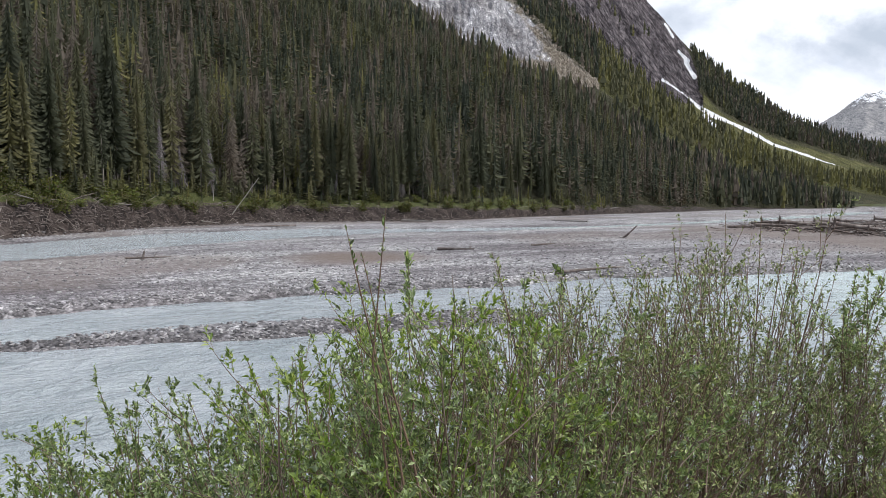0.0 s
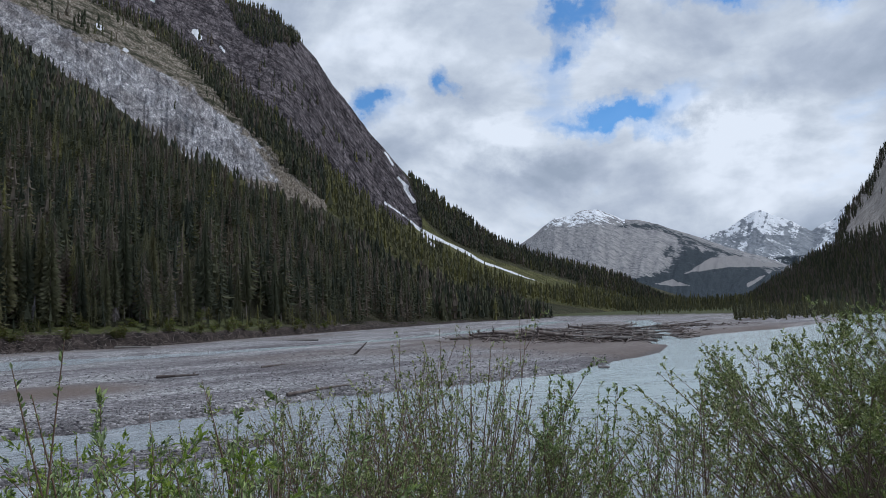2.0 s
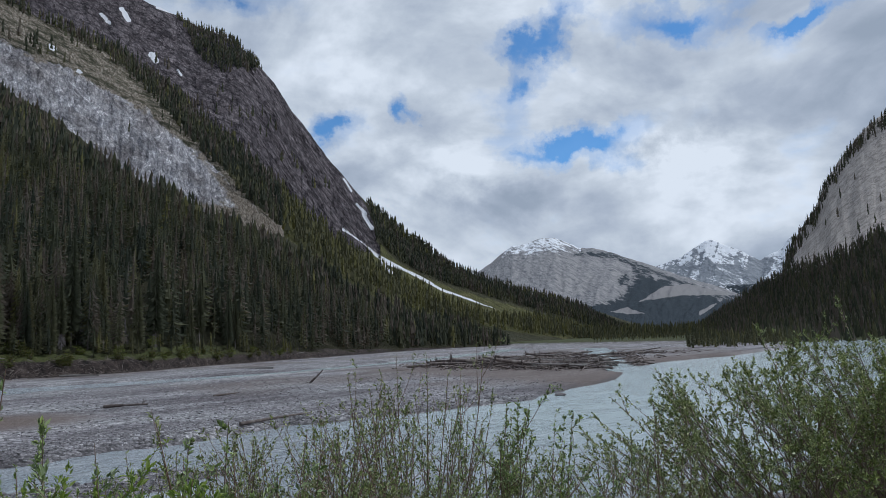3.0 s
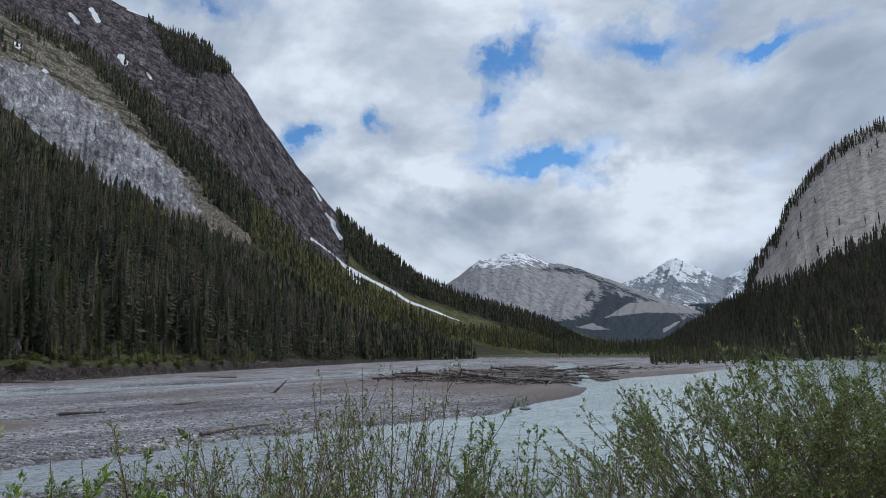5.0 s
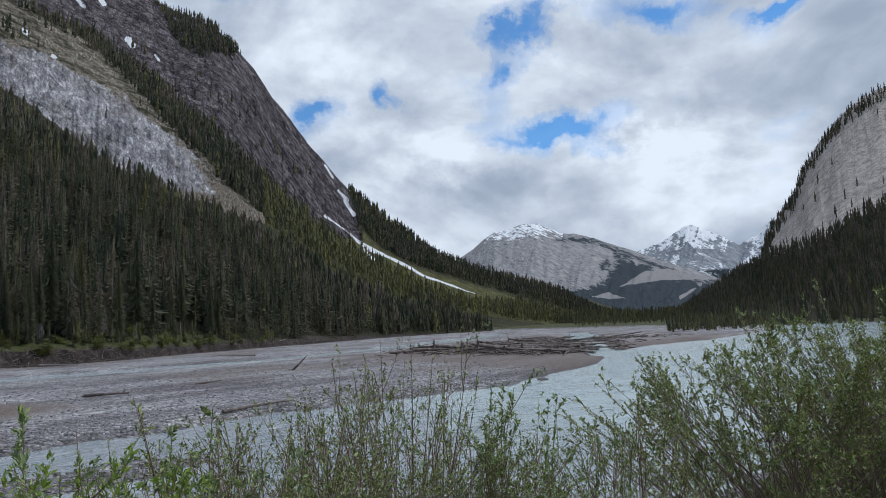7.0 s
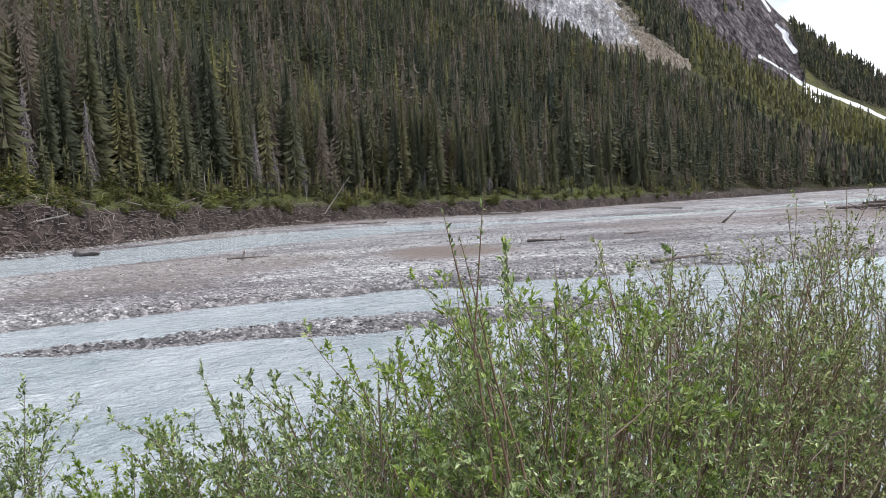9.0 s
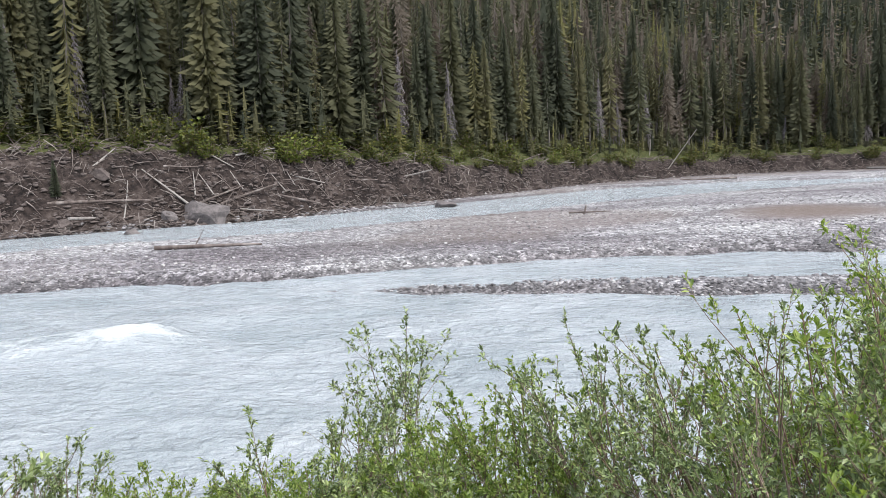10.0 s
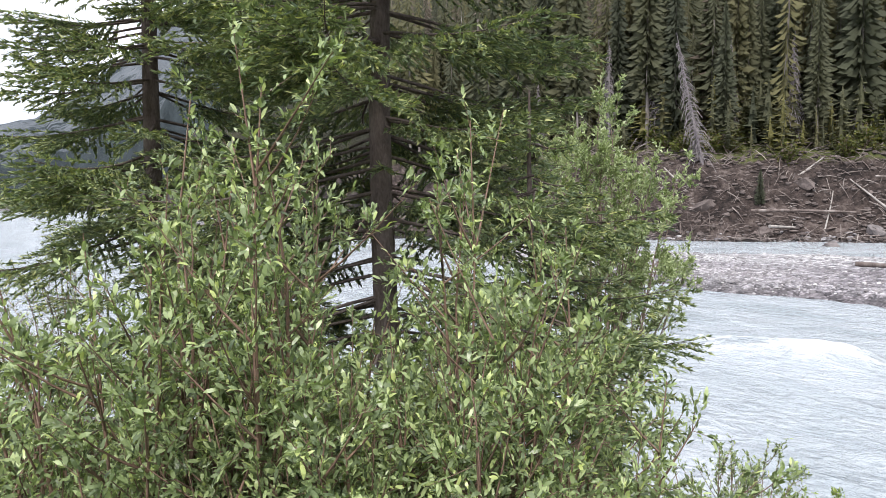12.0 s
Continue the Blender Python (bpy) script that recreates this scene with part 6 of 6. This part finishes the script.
ROCKS = (((-52.0, 40.4), (2.8, 1.7, 1.9), 20, "large flat-topped grey boulder at the foot of the bank"), ((-53.6, 38.4), (1.1, 0.7, 0.7), 50, "broken grey rock slab leaning on a boulder"), ((-41.0, 61.4), (1.5, 0.9, 0.75), 10, "rounded grey boulder standing in the river"),
         ((-50.2, 32.6), (0.9, 0.6, 0.45), 70, "dark wet boulder at the water's edge"), ((-57.2, 31.0), (1.0, 0.6, 0.6), 5, "pale angular rock on the bank"), ((-61.2, 27.6), (1.5, 1.0, 0.9), 30, "brown rock ledge in the eroded bank"),
         ((-50.0, 43.6), (0.8, 0.6, 0.4), 90, "grey rock at the foot of the bank"), ((31.7, 48.2), (0.7, 0.4, 0.22), 0, "dark rock just above the water"), ((-58.5, 35.4), (1.2, 0.8, 0.7), 15, "pale earth-stained boulder high in the bank"))
for k, (p, size, turn, text) in enumerate(ROCKS):
    ob = tagged(new("boulder", rock_mesh(900 + k, size, 0.6, 3, RUBBLE if k in (4, 5, 8) else None)), text, "rock", "boulders along the river")
    ob.matrix_basis = pose(*p, max(bank_z(*p), 0) + size[2] * (0.42 if k == 0 else 0.2 if k < 4 else -0.1), 0, 0, turn)


def make_cobbles(name, label, n, sampler, smin, smax, seed, mat=None, rounded=False):
    """Loose stones, joined."""
    g = np.random.default_rng(seed)
    x, y = sampler(g, n)
    w = water_depth(x, y)
    z = ground_height(x, y)
    ok = (z > -0.12) & (w < 0.6) & (((x + 6) / 5.0) ** 2 + ((y - 51) / 7.0) ** 2 > 1.1)
    x, y, z = x[ok], y[ok], z[ok]
    m = len(x)
    base = np.array([(-1, -1, -1), (1, -1, -1), (1, 1, -1), (-1, 1, -1), (-0.75, -0.75, 1), (0.75, -0.75, 1), (0.75, 0.75, 1), (-0.75, 0.75, 1)]) * 0.58
    quads = np.array([(4, 5, 6, 7), (0, 1, 5, 4), (1, 2, 6, 5), (2, 3, 7, 6), (3, 0, 4, 7)])
    if rounded:                                      # an uneven twenty-sided stone
        gold = (1 + 5 ** 0.5) / 2
        base = np.array([(-1, gold, 0), (1, gold, 0), (-1, -gold, 0), (1, -gold, 0), (0, -1, gold), (0, 1, gold), (0, -1, -gold), (0, 1, -gold), (gold, 0, -1), (gold, 0, 1), (-gold, 0, -1), (-gold, 0, 1)]) * 0.42
        quads = np.array([(0, 11, 5), (0, 5, 1), (0, 1, 7), (0, 7, 10), (0, 10, 11), (1, 5, 9), (5, 11, 4), (11, 10, 2), (10, 7, 6), (7, 1, 8), (3, 9, 4), (3, 4, 2), (3, 2, 6), (3, 6, 8), (3, 8, 9), (4, 9, 5), (2, 4, 11), (6, 2, 10), (8, 6, 7), (9, 8, 1)])
    s = (smin + (smax - smin) * g.uniform(0, 1, m) ** 2.6)[:, None]
    v = base[None] * (1 + g.normal(0, 0.17, (m, len(base), 3)))
    v = v * np.stack([s * g.uniform(0.8, 1.5, (m, 1)), s, s * g.uniform(0.4, 0.75, (m, 1))], -1)
    a = g.uniform(0, 6.28, m)[:, None]
    vx, vy = v[..., 0] * np.cos(a) - v[..., 1] * np.sin(a), v[..., 0] * np.sin(a) + v[..., 1] * np.cos(a)
    v = np.stack([vx + x[:, None], vy + y[:, None], v[..., 2] + z[:, None] + s * 0.12], -1)
    tagged(new(name, mesh_data(name, v.reshape(-1, 3), (quads[None] + np.arange(m)[:, None, None] * len(base)).reshape(-1, quads.shape[1]), mat or COBBLE, False)), label, "stones", kind="stuff")


def along(pts, spread, shift=0.0):
    def pick(g, n):
        p = np.array(pts, float)[:, :2]
        seg = np.linalg.norm(np.diff(p, axis=0), axis=1)
        t = g.uniform(0, seg.sum(), n)
        c = np.concatenate([[0], np.cumsum(seg)])
        i = np.clip(np.searchsorted(c, t) - 1, 0, len(seg) - 1)
        u = ((t - c[i]) / seg[i])[:, None]
        q = p[i] + (p[i + 1] - p[i]) * u
        nrm = np.stack([-(p[i + 1] - p[i])[:, 1], (p[i + 1] - p[i])[:, 0]], -1) / seg[i][:, None]
        off = (np.abs(g.normal(0, spread, n)) - 0.3 + shift)[:, None]
        q = q + nrm * off
        return q[:, 0], q[:, 1]
    return pick


make_cobbles("bar_edge_cobbles", "rounded grey and white cobbles along the gravel bar", 11000, along(BAR_EDGE[4:17], 3.0), 0.02, 0.10, 951, None, True)
make_cobbles("thin_bar_cobbles", "wet dark cobbles on the narrow gravel bar", 6000, along(THIN_BAR[:6], 0.8), 0.015, 0.085, 952, None, True)
make_cobbles("bar_cobbles", "scattered grey river cobbles on the flats", 26000, lambda g, n: (g.uniform(-45, 40, n), 14 + 86 * g.uniform(0, 1, n) ** 1.6), 0.03, 0.135, 953)
make_cobbles("far_bank_stones", "broken grey stones at the foot of the far bank", 3600, lambda g, n: (lambda az, r: (-np.sin(np.radians(az)) * r, np.cos(np.radians(az)) * r))(*(lambda a: (a, np.interp(a, TOE_AZ, TOE_R) + np.abs(g.normal(0, 1.1, n)) - 1.4))(g.uniform(5, 78, n))), 0.04, 0.30, 954, None, True)
def on_bank(lo, hi, az0, az1):
    def pick(g, n):
        a = g.uniform(az0, az1, n)
        r = np.interp(a, TOE_AZ, TOE_R) + np.interp(a, BANK_AZ, BANK_H) * g.uniform(lo, hi, n)
        return -np.sin(np.radians(a)) * r, np.cos(np.radians(a)) * r
    return pick


make_cobbles("bank_rubble", "earth-stained broken stones on the eroded bank", 6000, on_bank(-0.1, 1.5, 8, 80), 0.04, 0.40, 956, RUBBLE, True)


def make_bank_sticks(n, seed):
    """Broken branches and roots strewn down the eroded bank, joined."""
    g = np.random.default_rng(seed)
    x, y = on_bank(-0.15, 2.2, -16, 78)(g, n)
    z = ground_height(x, y)
    b = Bag()
    for px, py, pz in zip(x, y, np.maximum(z, 0)):
        out = np.array([px, py, 0]) / math.hypot(px, py)
        side = np.array([-out[1], out[0], 0])
        L = g.uniform(0.4, 2.6)
        d = (side * g.normal(0, 0.8) - out * g.uniform(-0.2, 1.0) + [0, 0, g.normal(-0.25, 0.4)])
        d = d / np.linalg.norm(d) * L
        p = np.array([px, py, pz + g.uniform(0.0, 0.3)])
        r = g.uniform(0.015, 0.055)
        b.add(*tube([p - d / 2, p + [0, 0, 0.08 * L], p + d / 2], [r, r * 0.8, r * 0.4], 4))
    tagged(new("bank_debris", mesh_data("bank_debris", *b.arrays(), DRIFT, False)), "dead branches and roots strewn on the eroded bank", "driftwood", kind="stuff")


make_bank_sticks(3400, 957)
make_cobbles("near_shore_stones", "grey stones at the near water's edge", 2500, along(NEAR_EDGE[5:15], 0.9, 0.1), 0.03, 0.14, 955)


# ---- yellow-green shrubs on the far bank ----
def make_bank_shrub(seed, label, mat):
    g = np.random.default_rng(seed)
    bush = tagged(new("bank_shrub"), label, "shrub", "shrubs along the far bank")
    wood, P, D = Bag(), [], []
    for _ in range(16):
        a, R, H = g.uniform(0, 6.28), g.uniform(0.1, 0.9), g.uniform(1.0, 2.2)
        u = np.linspace(0, 1, 4)[:, None]
        line = np.array([[np.cos(a), np.sin(a), 0]]) * R * u + np.array([[0, 0, H]]) * u
        wood.add(*tube(line, [0.02, 0.015, 0.01, 0.004], 3))
        m = 15
        w = g.uniform(0.2, 1.0, m)[:, None]
        P.append(line[0] + (line[-1] - line[0]) * w + g.normal(0, 0.2, (m, 3)))
        D.append(g.normal(0, 1, (m, 3)) + [0, 0, 0.4])
    tagged(part("branchwork", *wood.arrays(), STEM, bush), kind="stuff")
    P, D = np.concatenate(P), np.concatenate(D)
    L = g.uniform(0.18, 0.36, len(P))
    tagged(part("foliage", *leaf_mesh(P, D, L, L * 0.6, g), mat, bush, "", False), kind="stuff")
    return bush


shrubs = [make_bank_shrub(970, "yellow-green bushy shrub at the foot of the wood", BANK_LEAF), make_bank_shrub(971, "fresh green shrub on the far bank", BANK_FRESH), make_bank_shrub(972, "olive-green shrub on the far bank", BANK_LEAF)]
for k in range(210):
    az = float(g_log.uniform(-12, 74))
    hb = float(np.interp(az, BANK_AZ, BANK_H))
    r = float(np.interp(az, TOE_AZ, TOE_R)) + hb * 1.1 + 0.2 + abs(float(g_log.normal(0, 4.5)))
    p = bearing(az, r)
    m = pose(p.x, p.y, bank_z(p.x, p.y) - 0.15, 0, 0, float(g_log.uniform(0, 360)))
    q = float(g_log.uniform(0.6, 1.5))
    pick = (0, 2, 0, 2, 1)[k % 5]
    if k in (0, 1, 2):
        shrubs[k].matrix_basis = m
    else:
        c = copy_thing(shrubs[pick], m)
        c.scale = (q * 1.25, q * 1.25, q * float(g_log.uniform(0.55, 1.0)))
